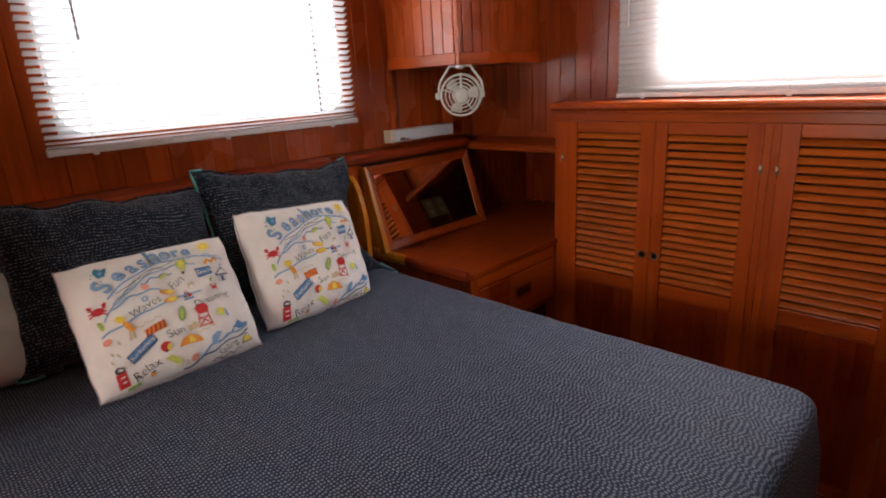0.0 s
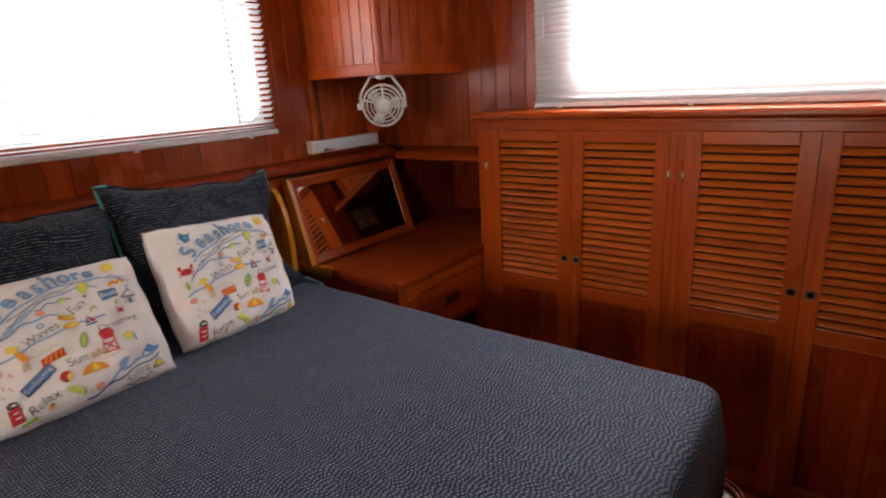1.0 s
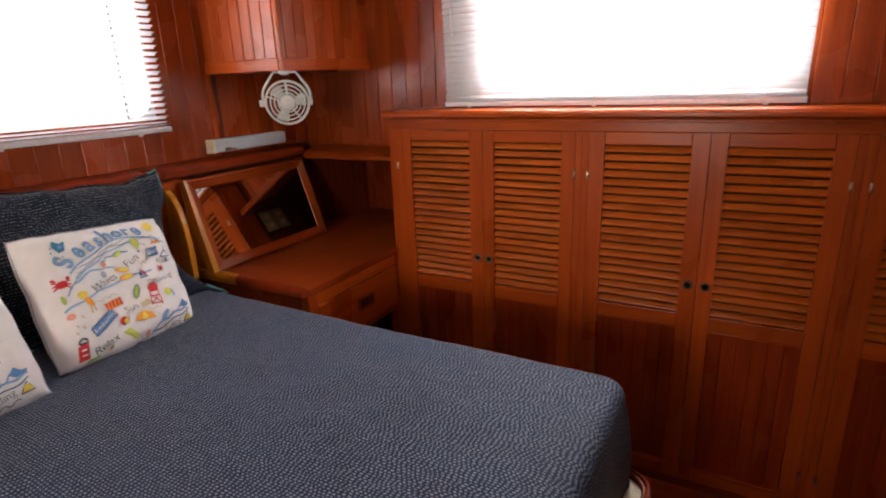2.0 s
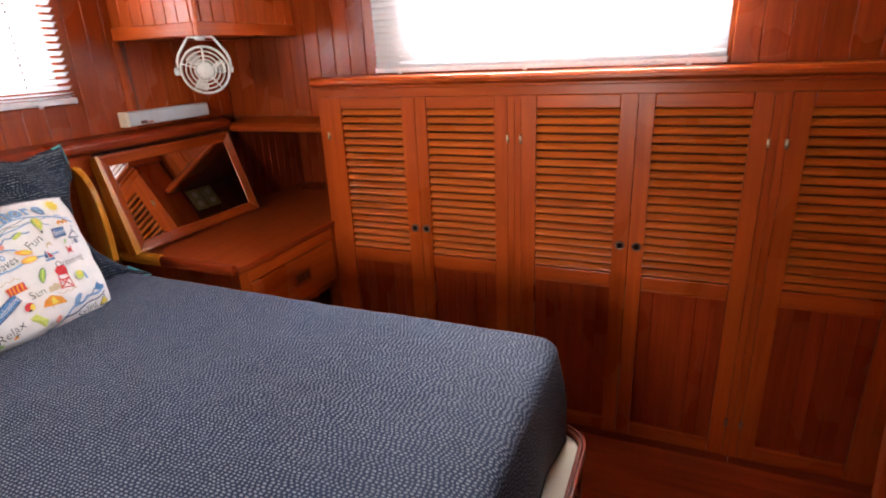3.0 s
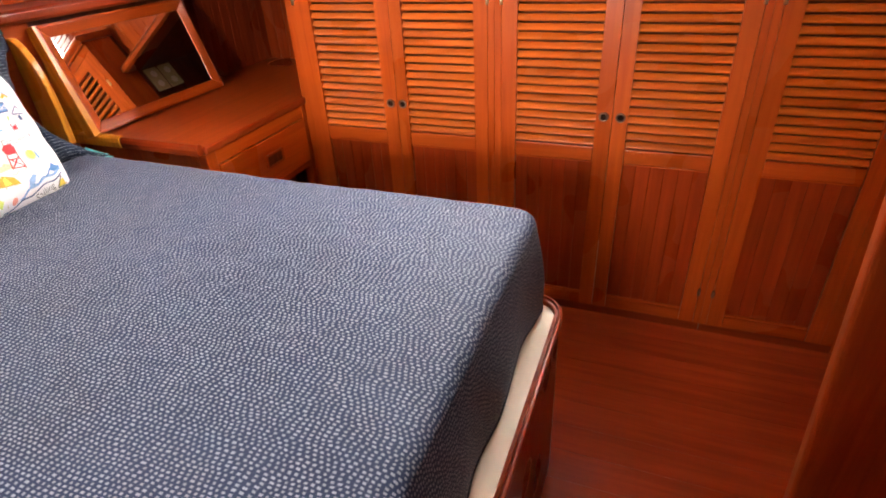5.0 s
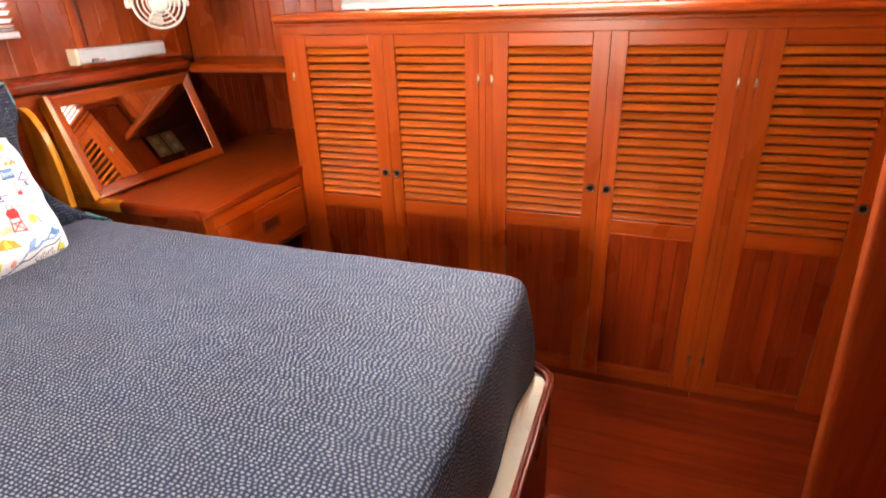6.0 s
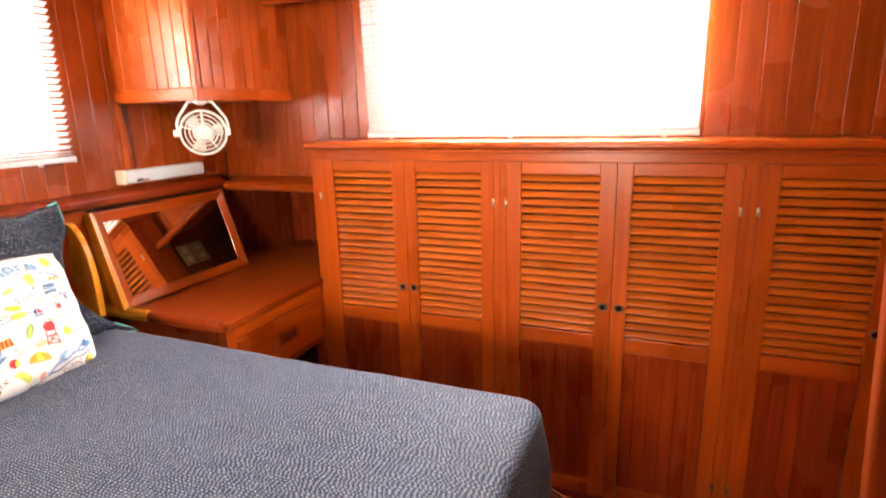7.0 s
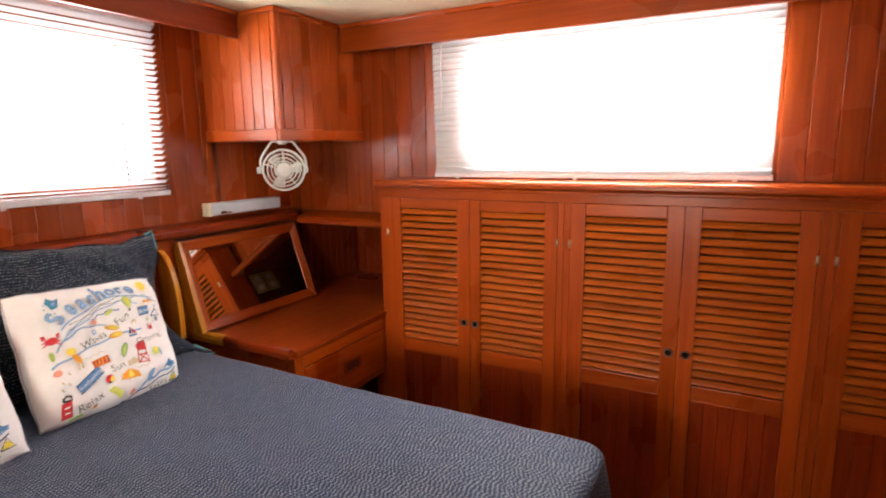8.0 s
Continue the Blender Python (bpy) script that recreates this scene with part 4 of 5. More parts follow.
# ---- pillows ----
def surface(w, h, t, pinch, seed, blunt=0.0, crumple=1.0, skew=0.0, ear=0.0, dog=0.0, hollow=0.0, flat=2.6, peak=0.0):
    """A pillow's front as a function of u, v in -1..1: local x along it, z up, y to the back."""
    def at(u, v, side=-1):
        cut = blunt * (u * v) ** 4
        x = w / 2 * u * (1 - pinch * (1 - v * v) - cut)
        z = h / 2 * v * (1 - pinch * (1 - u * u) - cut)
        x -= skew * (v + 1) / 2 * (u + 1) / 2
        x += ear * max(0.0, u) ** 4 * max(0.0, -v) ** 2
        x -= hollow * max(0.0, u) ** 2 * max(0.0, 1 - (v + 0.18) ** 2 / 0.62)
        x += dog * u ** 15 * v ** 14
        z += 0.5 * dog * v ** 15 * u ** 14
        z += peak * max(0.0, u) ** 9 * max(0.0, v) ** 5
        full = max(0.0, (1 - abs(u) ** flat) * (1 - abs(v) ** flat)) ** 0.52
        wr = 0.010 * noise.noise(Vector((u * 2.1 + seed, v * 2.1, seed))) + 0.006 * noise.noise(Vector((u * 3.8 + seed, v * 3.8, seed * 2)))
        wr += (0.0028 if flat < 3 else 0.0006) * (1 - 2 * abs(noise.noise(Vector((u * 8 + seed, v * 8, seed * 3)))))
        far = max(abs(u), abs(v))
        wr += 0.0045 * noise.noise(Vector((math.cos(math.atan2(v, u)) * 7 + seed, math.sin(math.atan2(v, u)) * 7, far * 0.8))) * far ** 3
        x += 0.0035 * crumple * noise.noise(Vector((u * 3, v * 3, seed + 9)))
        z += 0.0045 * crumple * noise.noise(Vector((u * 3, v * 3, seed + 19)))
        edge = 1 - max(abs(u), abs(v)) ** 6
        return Vector((x, side * (t / 2 * full + wr * crumple * edge), z + h / 2))
    return at


def pillow(name, m, w, h, t, material, label, category, group, piping=None, pinch=0.05, seed=1.0, flange=0.0, pipe_r=0.003, blunt=0.0, crumple=1.0, skew=0.0, ear=0.0, dog=0.0, hollow=0.0, flat=2.6, N=40, peak=0.0):
    at = surface(w, h, t, pinch, seed, blunt, crumple, skew, ear, dog, hollow, flat, peak)
    root = base(name, 0, 0, 0, label, category, group, m=m)
    bm = bmesh.new()
    uv = bm.loops.layers.uv.new("UVMap")
    co = {}
    sides = []
    for side in (-1, 1):
        g = []
        for i in range(N + 1):
            row = []
            for j in range(N + 1):
                u, v = -1 + 2 * i / N, -1 + 2 * j / N
                if side == 1 and (i in (0, N) or j in (0, N)):
                    row.append(sides[0][i][j])
                    continue
                vert = bm.verts.new(at(u, v, side))
                co[vert] = (u * w / 2 * side + (side + 1) * 0.4 + seed, v * h / 2)
                row.append(vert)
            g.append(row)
        sides.append(g)
        for i in range(N):
            for j in range(N):
                f = bm.faces.new((g[i][j], g[i + 1][j], g[i + 1][j + 1], g[i][j + 1]))
                for lp in f.loops:
                    lp[uv].uv = co[lp.vert]
    part("cover", bm, material, root, "", True)
    loop = [at(-1 + 2 * k / N, -1) for k in range(N)] + [at(1, -1 + 2 * k / N) for k in range(N)] + [at(1 - 2 * k / N, 1) for k in range(N)] + [at(-1, 1 - 2 * k / N) for k in range(N)]
    if flange:
        fb = bmesh.new()
        fuv = fb.loops.layers.uv.new("UVMap")
        n = len(loop)
        mid = Vector((0, 0, h / 2))
        inner = [p + (mid - p) * 0.03 for p in loop]
        outer = []
        for k, p in enumerate(loop):
            d = (p - mid)
            e = Vector((math.copysign(min(1, abs(d.x) / (w / 2)) ** 8, d.x), 0, math.copysign(min(1, abs(d.z) / (h / 2)) ** 8, d.z)))
            outer.append(p + e * flange + Vector((0, 0.010 * noise.noise(p * 9 + Vector((seed, 0, 0))), 0)))
        for k in range(n):
            j = (k + 1) % n
            for dy in (-0.002, 0.002):
                q = [inner[k], inner[j], outer[j], outer[k]]
                f = fb.faces.new([fb.verts.new(p + Vector((0, dy, 0))) for p in q])
                for lp, p in zip(f.loops, q):
                    lp[fuv].uv = (p.x, p.z)
        part("flange", fb, material, root, "", True)
        loop = outer
    if piping:
        if piping is TEAL:
            k = N // 10
            for a, b in ((N - 2, N + k), (2 * N - k, 2 * N + 2), (3 * N - 2, 4 * N + k)):
                part("piping", tube([loop[j % (4 * N)] for j in range(a, b + 1)], pipe_r, 6), piping, root, "teal piping", True)
        else:
            fringe = []
            for k, p in enumerate(loop):
                q = loop[(k + 1) % len(loop)]
                away = (p - Vector((0, 0, h / 2))).normalized() * 0.0022
                fringe += [p + away, p.lerp(q, 0.5) - away * 0.6]
            part("piping", tube(fringe, pipe_r, 5, True), piping, root, "overlocked edge", True)
    return root, at


def lean_pose(x, y, z, lean, yaw=0, roll=0):
    return pose(x, y, z, 0, 0, yaw) @ pose(0, 0, 0, -lean, 0, 0) @ pose(0, 0, 0, 0, roll, 0)


G = "navy pillows at the bed head"
pillow("pillow", lean_pose(0.918, 1.665, 0.852, 19, 0, 5), 0.64, 0.45, 0.23, SHAM, "navy stitched pillow with teal piping leaning on the bed head", "pillow", G, TEAL, 0.07, 2.0, 0.010, 0.0042, 0.0, 3.0, 0.055, 0.07, hollow=0.085, peak=0.020)
pillow("pillow", lean_pose(0.341, 1.672, 0.858, 20, 2, 5), 0.567, 0.445, 0.24, SHAM, "navy stitched pillow with teal piping leaning on the bed head", "pillow", G, TEAL, 0.06, 5.0, 0.008, 0.0042, 0.0, 3.0)
pillow("pillow", lean_pose(-0.125, 1.69, 0.860, 24, 0, 0), 0.56, 0.36, 0.17, WHITE_COTTON, "plain white cotton pillow leaning on the bed head", "pillow", "", None, 0.05, 7.0)

CUSH = [(lean_pose(0.366, 1.385, 0.860, 32, 1, 1.5), 0.425, 0.352, 3.0), (lean_pose(0.832, 1.462, 0.842, 22, 9, 6.0), 0.450, 0.372, 4.0)]
COL = {k: plain("thread_" + k, c, 0.8, 0, 400, 0.2) for k, c in dict(
    blue=(0.10, 0.24, 0.50), pale=(0.26, 0.42, 0.66), navy=(0.03, 0.07, 0.20), red=(0.55, 0.03, 0.04), yellow=(0.85, 0.66, 0.10), orange=(0.80, 0.32, 0.04),
    green=(0.30, 0.50, 0.10), lime=(0.62, 0.68, 0.16), pink=(0.85, 0.36, 0.28), black=(0.03, 0.03, 0.035), sand=(0.62, 0.52, 0.36), white=(0.85, 0.84, 0.80), teal=(0.04, 0.22, 0.34), purple=(0.22, 0.14, 0.30), slate=(0.16, 0.18, 0.22)).items()}


def embroider(root, at, w, h):
    """Sews the printed motifs on a cushion: places in -1..1 across and up its face."""
    def put(p, lift=0.0016):
        u, v = 0.96 * p[0] - 0.07, 0.96 * p[1] - 0.035
        c = at(u, v)
        e = 0.02
        n = (at(u + e, v) - at(u - e, v)).cross(at(u, v + e) - at(u, v - e)).normalized()
        lift = lift + 0.0018
        return c + n * (lift if n.y < 0 else -lift)

    def poly(name, pts, colour, lift=0.0016):
        bm = bmesh.new()
        c = (sum(p[0] for p in pts) / len(pts), sum(p[1] for p in pts) / len(pts))
        rows = [[bm.verts.new(put((c[0] + (p[0] - c[0]) * f, c[1] + (p[1] - c[1]) * f), lift)) for p in pts] for f in (0.5, 1.0)]
        mid = bm.verts.new(put(c, lift))
        n = len(pts)
        for i in range(n):
            j = (i + 1) % n
            bm.faces.new((mid, rows[0][i], rows[0][j]))
            bm.faces.new((rows[0][i], rows[1][i], rows[1][j], rows[0][j]))
        return part(name, bm, COL[colour], root)

    def stroke(name, pts, wid, colour, lift=0.0014):
        bm = bmesh.new()
        prev = None
        for i, p in enumerate(pts):
            a, b = pts[max(0, i - 1)], pts[min(len(pts) - 1, i + 1)]
            d = Vector((b[0] - a[0], (b[1] - a[1]) * h / w))
            d = d.normalized() if d.length else Vector((1, 0))
            k = Vector((-d.y, d.x * w / h)) * wid
            q = (bm.verts.new(put((p[0] + k.x, p[1] + k.y), lift)), bm.verts.new(put((p[0] - k.x, p[1] - k.y), lift)))
            if prev:
                bm.faces.new((prev[0], q[0], q[1], prev[1]))
            prev = q
        return part(name, bm, COL[colour], root)

    def oval(name, x, y, rx, ry, colour, turn=0, lift=0.0016, n=14):
        t = radians(turn)
        return poly(name, [(x + rx * math.cos(a) * math.cos(t) - ry * math.sin(a) * math.sin(t), y + (rx * math.cos(a) * math.sin(t) + ry * math.sin(a) * math.cos(t)) * w / h) for a in [2 * math.pi * k / n for k in range(n)]], colour, lift)

    def quad(name, x, y, rx, ry, colour, turn=0, lift=0.0016):
        t = radians(turn)
        return poly(name, [(x + a * rx * math.cos(t) - b * ry * math.sin(t), y + (a * rx * math.sin(t) + b * ry * math.cos(t)) * w / h) for a, b in ((-1, -1), (0, -1), (1, -1), (1, 0), (1, 1), (0, 1), (-1, 1), (-1, 0))], colour, lift)

    def words(text, x, y, size, colour, turn=0, bold=0.0, arc=0.0, lift=0.0018):
        cu = bpy.data.curves.new("word", "FONT")
        cu.body, cu.size, cu.align_x, cu.align_y, cu.offset, cu.resolution_u = text, 1.0, "CENTER", "CENTER", bold, 3
        tmp = new("word", cu)
        bpy.context.view_layer.update()
        me = bpy.data.meshes.new_from_object(tmp.evaluated_get(bpy.context.evaluated_depsgraph_get()))
        bpy.data.objects.remove(tmp)
        bpy.data.curves.remove(cu)
        bm = bmesh.new()
        bm.from_mesh(me)
        bpy.data.meshes.remove(me)
        bmesh.ops.triangulate(bm, faces=bm.faces)
        if size > 0.2:
            bmesh.ops.subdivide_edges(bm, edges=bm.edges, cuts=1, use_grid_fill=True)
        t = radians(turn)
        for v in bm.verts:
            px, py = v.co.x * size, v.co.y * size - arc * (v.co.x * size) ** 2
            X, Y = px * math.cos(t) - py * math.sin(t), px * math.sin(t) + py * math.cos(t)
            v.co = put((x + X, y + Y * w / h), lift)
        return part("stitched_word", bm, COL[colour], root)

    # wave lines, each bent through three places
    for k, (a, b, c, col, wd) in enumerate((
            ((-0.60, 0.36), (0.13, 0.73), (0.88, 0.56), "pale", 0.010), ((-0.56, 0.26), (0.02, 0.58), (0.50, 0.56), "pale", 0.007), ((-0.50, 0.40), (0.10, 0.67), (0.46, 0.67), "slate", 0.004),
            ((-0.52, 0.33), (-0.10, 0.58), (0.26, 0.62), "slate", 0.004), ((0.46, 0.70), (0.66, 0.70), (0.86, 0.60), "pale", 0.006), ((-0.70, 0.06), (-0.42, 0.30), (-0.02, 0.30), "pale", 0.010),
            ((-0.64, 0.14), (-0.40, 0.40), (-0.24, 0.46), "pale", 0.006), ((-0.78, -0.17), (-0.26, 0.03), (0.44, 0.12), "pale", 0.011), ((-0.20, 0.42), (-0.02, 0.50), (0.20, 0.50), "blue", 0.007),
            ((-0.02, -0.95), (0.40, -0.84), (0.88, -0.68), "navy", 0.007), ((0.20, -0.86), (0.52, -0.72), (0.90, -0.62), "pale", 0.013), ((0.30, -0.78), (0.54, -0.70), (0.74, -0.58), "blue", 0.008),
            ((0.34, -0.97), (0.58, -0.96), (0.74, -0.92), "slate", 0.005), ((-0.46, -0.16), (-0.28, -0.12), (-0.12, -0.10), "sand", 0.004), ((0.20, -0.52), (0.34, -0.50), (0.46, -0.46), "sand", 0.004))):
        pts = []
        for i in range(31):
            f = i / 30
            q = [2 * (f - 0.5) * (f - 1) * p + 4 * f * (1 - f) * m_ + 2 * f * (f - 0.5) * r for p, m_, r in zip(a, b, c)]
            pts.append((q[0], q[1] + 0.016 * math.sin(f * 17 + k)))
        stroke("stitched_wave", pts, wd, col)
    # title, letter by letter along an arch
    arch = ((-0.605, 0.55, 58), (-0.41, 0.67, 38), (-0.24, 0.75, 26), (-0.09, 0.80, 18), (0.06, 0.855, 12), (0.21, 0.865, 6), (0.345, 0.87, 2), (0.485, 0.86, -4))
    for ch, (x, y, turn) in zip("Seashore", arch):
        size = 0.285 if ch in "Sh" else 0.255
        words(ch, x, y, size, "blue", turn, 0.030, lift=0.0020)
        words(ch, x, y, size, "pale", turn, 0.006, lift=0.0030)
    words("Fun", 0.20, 0.34, 0.150, "black", 24, -0.012)
    words("Waves", -0.25, 0.11, 0.135, "black", 14, -0.012)
    words("Dreaming", 0.56, -0.05, 0.125, "black", 6, -0.012)
    words("Sun", -0.03, -0.41, 0.150, "black", 4, -0.012)
    words("Relax", -0.43, -0.79, 0.150, "black", 18, -0.012)
    words("Sailing", 0.56, -0.87, 0.110, "black", 20, -0.012)
    # sun, fish, balloon, signs
    oval("stitched_sun", 0.73, 0.87, 0.075, 0.066, "yellow")
    for k in range(10):
        a = 2 * math.pi * k / 10
        stroke("stitched_ray", [(0.73 + 0.080 * math.cos(a), 0.87 + 0.085 * math.sin(a)), (0.73 + 0.105 * math.cos(a), 0.87 + 0.112 * math.sin(a))], 0.007, "yellow")
    poly("stitched_fish", [(-0.63, 0.82), (-0.60, 0.70), (-0.52, 0.72), (-0.46, 0.86), (-0.53, 0.84), (-0.58, 0.90)], "teal")
    poly("stitched_fish", [(-0.595, 0.76), (-0.56, 0.72), (-0.51, 0.76), (-0.50, 0.82), (-0.56, 0.82)], "blue", 0.0022)
    oval("stitched_fish", -0.55, 0.78, 0.022, 0.014, "pale", 20, 0.0027)
    for dx, dy in ((-0.12, -0.10), (-0.09, -0.15), (-0.05, -0.12), (-0.13, -0.03), (-0.11, 0.03)):
        oval("stitched_drop", -0.54 + dx, 0.76 + dy, 0.009, 0.009, "teal")
    oval("stitched_balloon", 0.345, 0.62, 0.066, 0.062, "green")
    oval("stitched_balloon", 0.345, 0.62, 0.050, 0.060, "lime", 0, 0.0020)
    oval("stitched_balloon", 0.345, 0.62, 0.018, 0.060, "yellow", 0, 0.0025)
    poly("stitched_balloon", [(0.290, 0.58), (0.400, 0.58), (0.355, 0.49), (0.325, 0.49)], "lime")
    poly("stitched_basket", [(0.318, 0.475), (0.352, 0.475), (0.347, 0.440), (0.323, 0.440)], "black")
    stroke("stitched_bird", [(0.62, 0.54), (0.67, 0.59), (0.71, 0.55), (0.76, 0.60), (0.80, 0.55)], 0.018, "orange")
    quad("stitched_sign", 0.575, 0.41, 0.098, 0.058, "navy", 4)
    quad("stitched_sign", 0.575, 0.41, 0.086, 0.046, "blue", 4, 0.0022)
    words("Beach", 0.575, 0.41, 0.080, "white", 4, lift=0.0028)
    quad("stitched_hut", 0.80, 0.25, 0.072, 0.050, "white", 0)
    for k in range(4):
        quad("stitched_plank", 0.80, 0.20 + 0.034 * k, 0.068, 0.004, "purple", 0, 0.0022)
    quad("stitched_door", 0.81, 0.23, 0.018, 0.034, "navy", 0, 0.0026)
    stroke("stitched_roof", [(0.71, 0.30), (0.815, 0.42), (0.90, 0.29), (0.71, 0.30)], 0.009, "navy", 0.0024)
    stroke("stitched_flag", [(0.815, 0.42), (0.815, 0.49), (0.845, 0.46)], 0.006, "blue", 0.0024)
    # crabs
    for x, y, s in ((-0.72, 0.23, 0.066), (0.63, 0.11, 0.036)):
        oval("stitched_crab", x, y, s, s * 0.7, "red", 10)
        for k in (-1, 1):
            for d in (-0.6, 0.1, 0.8):
                stroke("stitched_leg", [(x + k * s * 0.7, y + d * s * 0.7), (x + k * s * 1.4, y + d * s * 1.3 - 0.02)], s * 0.12, "red")
            oval("stitched_claw", x + k * s * 1.1, y + s * 1.2, s * 0.40, s * 0.28, "red", 40 * k)
    oval("stitched_shell", -0.17, 0.39, 0.045, 0.036, "pink", 10)
    oval("stitched_cloud", 0.07, 0.49, 0.062, 0.022, "lime", 24)
    oval("stitched_dog", 0.36, 0.28, 0.042, 0.018, "sand", 12)
    stroke("stitched_leg", [(0.33, 0.27), (0.32, 0.21)], 0.007, "sand")
    stroke("stitched_leg", [(0.39, 0.28), (0.39, 0.22)], 0.007, "sand")
    oval("stitched_leaf", 0.62, 0.25, 0.014, 0.040, "green", -30)
    oval("stitched_shell", -0.23, 0.22, 0.040, 0.036, "pale")
    oval("stitched_shell", -0.23, 0.22, 0.020, 0.018, "white", 0, 0.0022)
    for x, y, turn in ((0.04, 0.235, -16), (0.055, 0.105, 6)):
        oval("stitched_sandal", x, y, 0.096, 0.038, "orange", turn)
        oval("stitched_sandal", x + 0.012, y, 0.078, 0.027, "yellow", turn, 0.0023)
        stroke("stitched_strap", [(x - 0.02, y + 0.04), (x - 0.06, y), (x - 0.02, y - 0.03)], 0.006, "orange", 0.0026)
    # small boat
    poly("stitched_sail", [(0.275, 0.17), (0.28, 0.06), (0.335, 0.07)], "red")
    poly("stitched_sail", [(0.265, 0.19), (0.265, 0.06), (0.222, 0.07)], "navy")
    stroke("stitched_hull", [(0.22, 0.04), (0.34, 0.04)], 0.011, "blue")
    # plain ovals, towel, board, tower
    oval("stitched_shape", -0.55, 0.03, 0.055, 0.048, "yellow")
    oval("stitched_shape", -0.50, -0.10, 0.036, 0.080, "orange", 24)
    stroke("stitched_shape", [(-0.50, -0.16), (-0.52, -0.30)], 0.012, "sand")
    stroke("stitched_shape", [(-0.47, -0.16), (-0.47, -0.29)], 0.012, "sand")
    oval("stitched_shape", -0.755, 0.00, 0.022, 0.056, "green", 8)
    for k in range(3):
        quad("stitched_stripe", -0.755, -0.035 + 0.035 * k, 0.018, 0.006, "lime", 30, 0.0022)
    oval("stitched_shape", -0.74, -0.24, 0.044, 0.040, "pink")
    for dx, dy in ((-0.65, -0.27), (-0.74, -0.38), (-0.68, -0.42), (-0.76, -0.48)):
        stroke("stitched_step", [(dx, dy), (dx + 0.02, dy - 0.05)], 0.008, "sand")
    quad("stitched_towel", -0.23, -0.25, 0.125, 0.052, "orange", 12)
    for k in range(5):
        quad("stitched_stripe", -0.335 + 0.053 * k, -0.278 + 0.014 * k, 0.012, 0.050, "red", -6, 0.0023)
    oval("stitched_board", 0.13, -0.16, 0.044, 0.105, "slate", -18)
    oval("stitched_board", 0.13, -0.16, 0.036, 0.096, "green", -18, 0.0020)
    oval("stitched_board", 0.13, -0.16, 0.010, 0.088, "lime", -18, 0.0024)
    poly("stitched_tower", [(0.29, -0.15), (0.33, -0.09), (0.41, -0.09), (0.45, -0.15), (0.43, -0.25), (0.31, -0.25)], "red")
    for a, b in (((0.31, -0.25), (0.27, -0.46)), ((0.42, -0.25), (0.43, -0.46)), ((0.30, -0.30), (0.42, -0.43)), ((0.41, -0.30), (0.29, -0.43)), ((0.30, -0.32), (0.43, -0.32)), ((0.28, -0.44), (0.43, -0.44))):
        stroke("stitched_strut", [a, b], 0.007, "red")
    oval("stitched_bucket", 0.59, -0.31, 0.060, 0.056, "lime", 8)
    oval("stitched_bucket", 0.60, -0.29, 0.030, 0.030, "yellow", 8, 0.0022)
    stroke("stitched_spade", [(0.655, -0.28), (0.67, -0.40)], 0.016, "pale")
    poly("stitched_castle", [(0.12, -0.47), (0.30, -0.43), (0.28, -0.38), (0.22, -0.34), (0.18, -0.38), (0.13, -0.37)], "sand")
    quad("stitched_sign", -0.42, -0.47, 0.175, 0.064, "navy", 28)
    quad("stitched_sign", -0.42, -0.47, 0.163, 0.052, "blue", 28, 0.0022)
    words("Sunbathing", -0.42, -0.47, 0.076, "white", 28, lift=0.0028)
    oval("stitched_ball", -0.18, -0.56, 0.058, 0.054, "red")
    oval("stitched_ball", -0.150, -0.575, 0.026, 0.040, "yellow", -20, 0.0023)
    oval("stitched_ball", -0.175, -0.61, 0.030, 0.014, "black", 20, 0.0023)
    poly("stitched_deckchair", [(-0.22, -0.72), (-0.15, -0.68), (-0.02, -0.80), (-0.05, -0.88)], "lime")
    poly("stitched_umbrella", [(-0.04, -0.63), (0.00, -0.55), (0.11, -0.51), (0.22, -0.56), (0.27, -0.66), (0.16, -0.65), (0.06, -0.64)], "orange")
    poly("stitched_umbrella", [(0.08, -0.63), (0.09, -0.55), (0.13, -0.53), (0.17, -0.63)], "yellow", 0.0022)
    stroke("stitched_pole", [(0.11, -0.60), (0.03, -0.90)], 0.006, "sand")
    oval("stitched_shell", 0.12, -0.85, 0.044, 0.036, "pink", 40)
    # lighthouse
    poly("stitched_lighthouse", [(-0.77, -0.70), (-0.66, -0.68), (-0.64, -0.90), (-0.77, -0.91)], "red")
    quad("stitched_lighthouse", -0.71, -0.76, 0.028, 0.008, "white", 4, 0.0023)
    quad("stitched_lighthouse", -0.70, -0.83, 0.028, 0.008, "white", 4, 0.0023)
    stroke("stitched_lantern", [(-0.75, -0.68), (-0.75, -0.63), (-0.72, -0.60), (-0.67, -0.62), (-0.66, -0.67), (-0.75, -0.68)], 0.012, "black")
    stroke("stitched_grass", [(-0.68, -0.94), (-0.52, -0.92)], 0.014, "green")
    oval("stitched_shell", -0.38, -0.88, 0.034, 0.016, "orange", 14)
    oval("stitched_shell", -0.37, -0.85, 0.030, 0.008, "black", 14, 0.0022)
    # dolphins and tent
    poly("stitched_dolphin", [(0.36, -0.74), (0.37, -0.64), (0.44, -0.58), (0.50, -0.60), (0.46, -0.68), (0.42, -0.76)], "pale")
    poly("stitched_dolphin", [(0.70, -0.60), (0.76, -0.64), (0.86, -0.62), (0.92, -0.56), (0.84, -0.56), (0.78, -0.50)], "blue")
    poly("stitched_tent", [(0.76, -0.86), (0.79, -0.77), (0.86, -0.76), (0.90, -0.85)], "yellow")
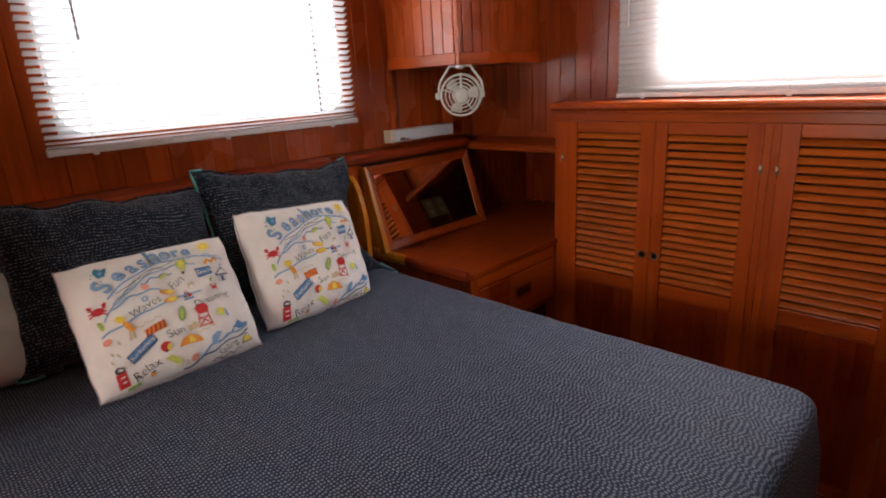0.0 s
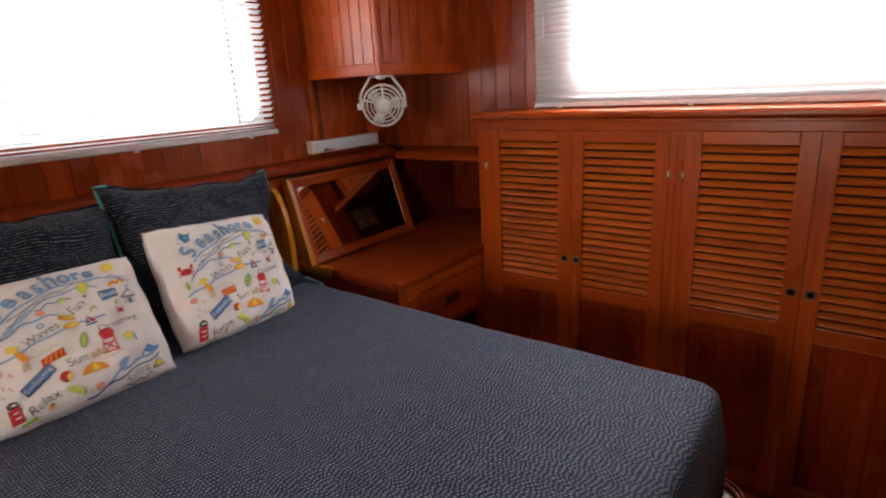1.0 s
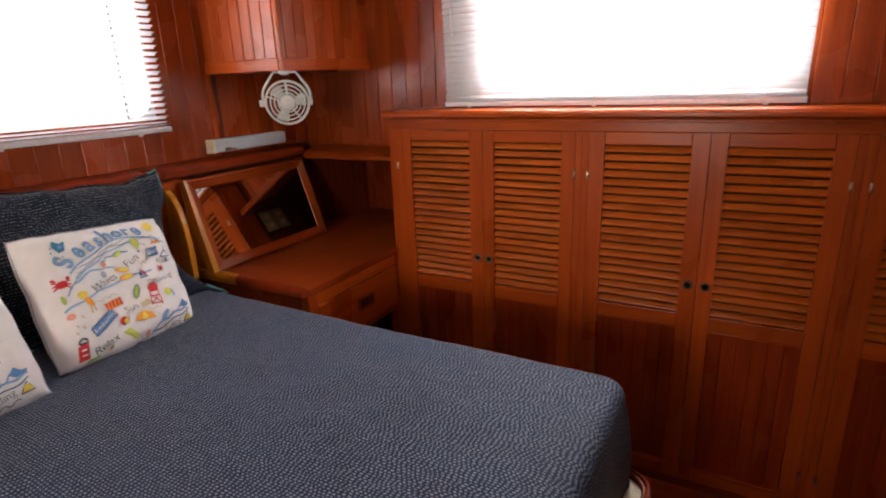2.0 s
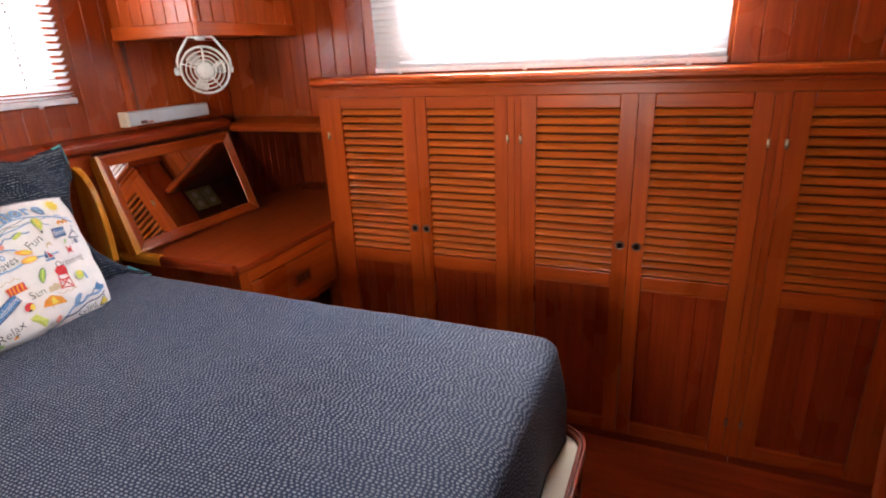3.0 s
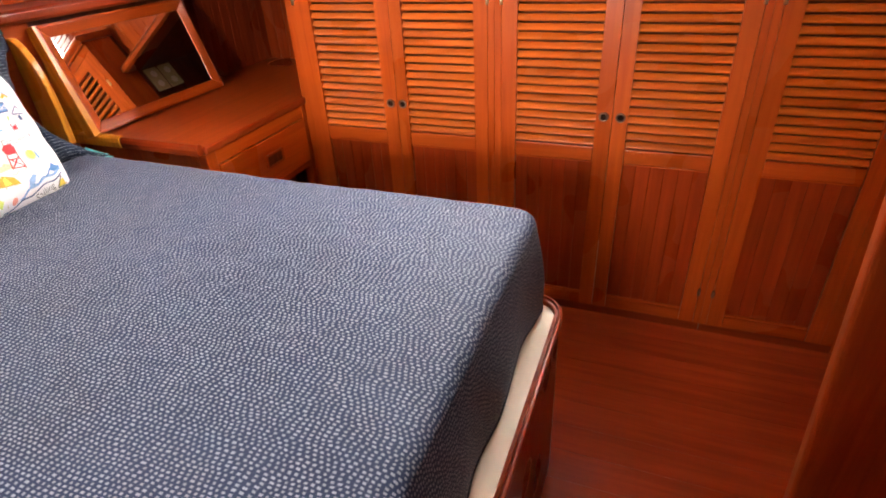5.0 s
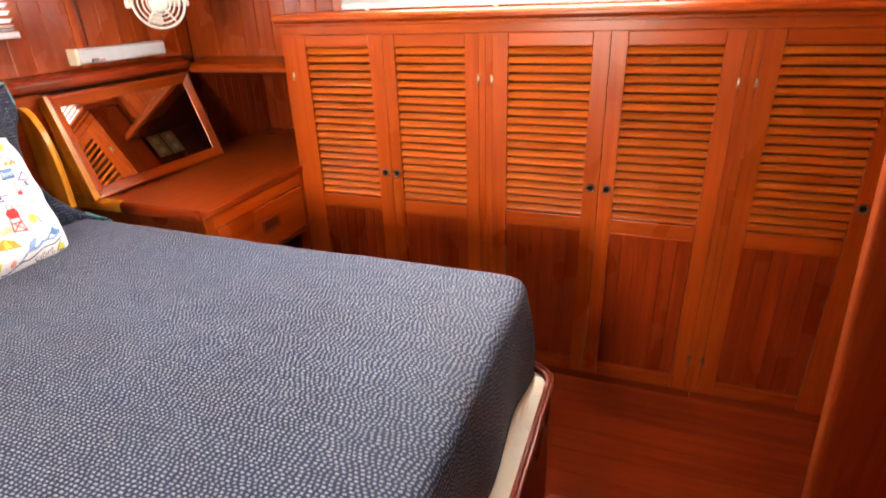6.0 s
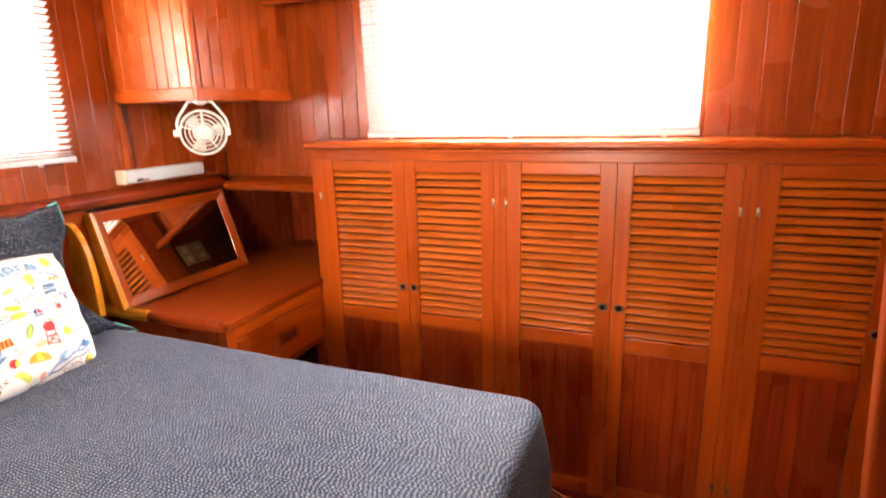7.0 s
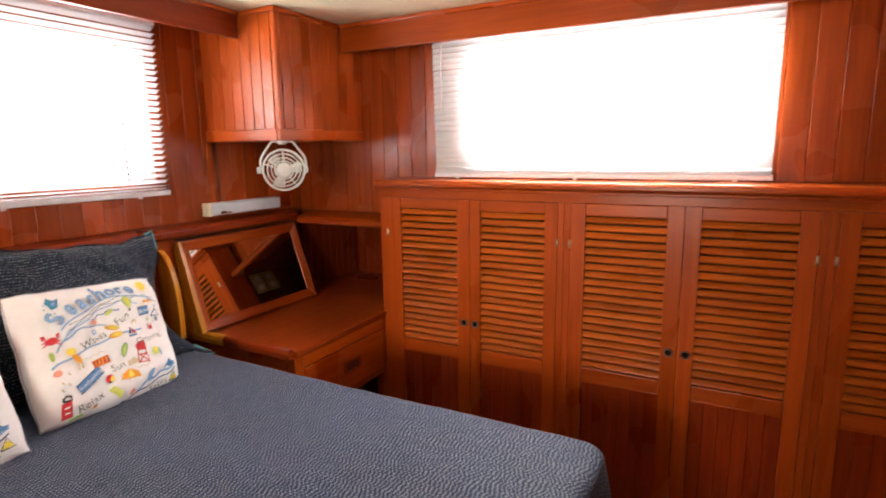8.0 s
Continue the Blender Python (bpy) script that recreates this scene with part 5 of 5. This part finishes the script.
    stroke("stitched_tent", [(0.74, -0.87), (0.83, -0.72), (0.92, -0.86), (0.74, -0.87)], 0.007, "black", 0.0022)


for m, w, h, seed in CUSH:
    root, at = pillow("cushion", m, w, h, 0.150, LINEN, "cream cushion printed with seaside motifs and words, leaning on the pillows", "cushion", "seaside cushions", plain("overlock_thread", (0.45, 0.42, 0.46), 0.8, 0, 700, 0.4), 0.040, seed, 0.0, 0.0019, 0.062, 1.3, dog=0.006, flat=3.6, N=72)
    embroider(root, at, w, h)
part("tag", box(0.155, 0.195, -0.006, -0.004, -0.012, 0.004), COL["sand"], root, "sewn fabric tag")

# ---- boards of the walls and the floor ----
aft_spans = lambda c: [(1.2765, AFT[2]), (AFT[3], CEIL - 0.002)] if AFT[0] - 0.02 < c < AFT[1] + 0.02 else [(1.2765, CEIL - 0.002)]
plank_run(wall_aft, "x", -1.39, AFT[0] - 0.0, 1.96, -1, lambda c: [(1.2765, CEIL - 0.002)], 0.075)
plank_run(wall_aft, "x", AFT[0], AFT[1], 1.96, -1, aft_spans, 0.075)
plank_run(wall_aft, "x", AFT[1], 2.16, 1.96, -1, lambda c: [(1.2765, CEIL - 0.002)], 0.075)
# alcove boards in darker wood: the recess's shade is put into the colour
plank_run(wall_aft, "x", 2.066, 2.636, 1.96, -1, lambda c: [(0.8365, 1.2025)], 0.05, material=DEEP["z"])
plank_run(wall_side, "y", SIDE[1], 1.949, 2.17, -1, lambda c: [(1.4335 if c < 1.35 else 1.2645, CEIL - 0.002)], 0.078)
plank_run(wall_side, "y", SIDE[0], SIDE[1], 2.17, -1, lambda c: [(1.4335, SIDE[2]), (SIDE[3], CEIL - 0.002)], 0.078)
plank_run(wall_side, "y", -1.69, SIDE[0] - 0.035, 2.17, -1, lambda c: [(1.4335, CEIL - 0.002)], 0.078)
plank_run(wall_side, "y", SIDE[0] - 0.035, SIDE[0], 2.17, -1, lambda c: [(1.4335, CEIL - 0.002)], 0.035)
# same darkened boards for the shaded back of the alcove
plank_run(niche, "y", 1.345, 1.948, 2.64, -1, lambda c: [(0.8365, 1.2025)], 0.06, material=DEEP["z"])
n = 33
for i in range(n):
    w = 3.5 / n
    piece("plank", ("sole", w), lambda: box(-w / 2 + 0.0008, w / 2 - 0.0008, -1.79, 1.79, -0.012, 0.0, 0.0006, 1), FLOOR_WOOD, floor, (-1.49 + (i + 0.5) * w, 0.13, 0.0))
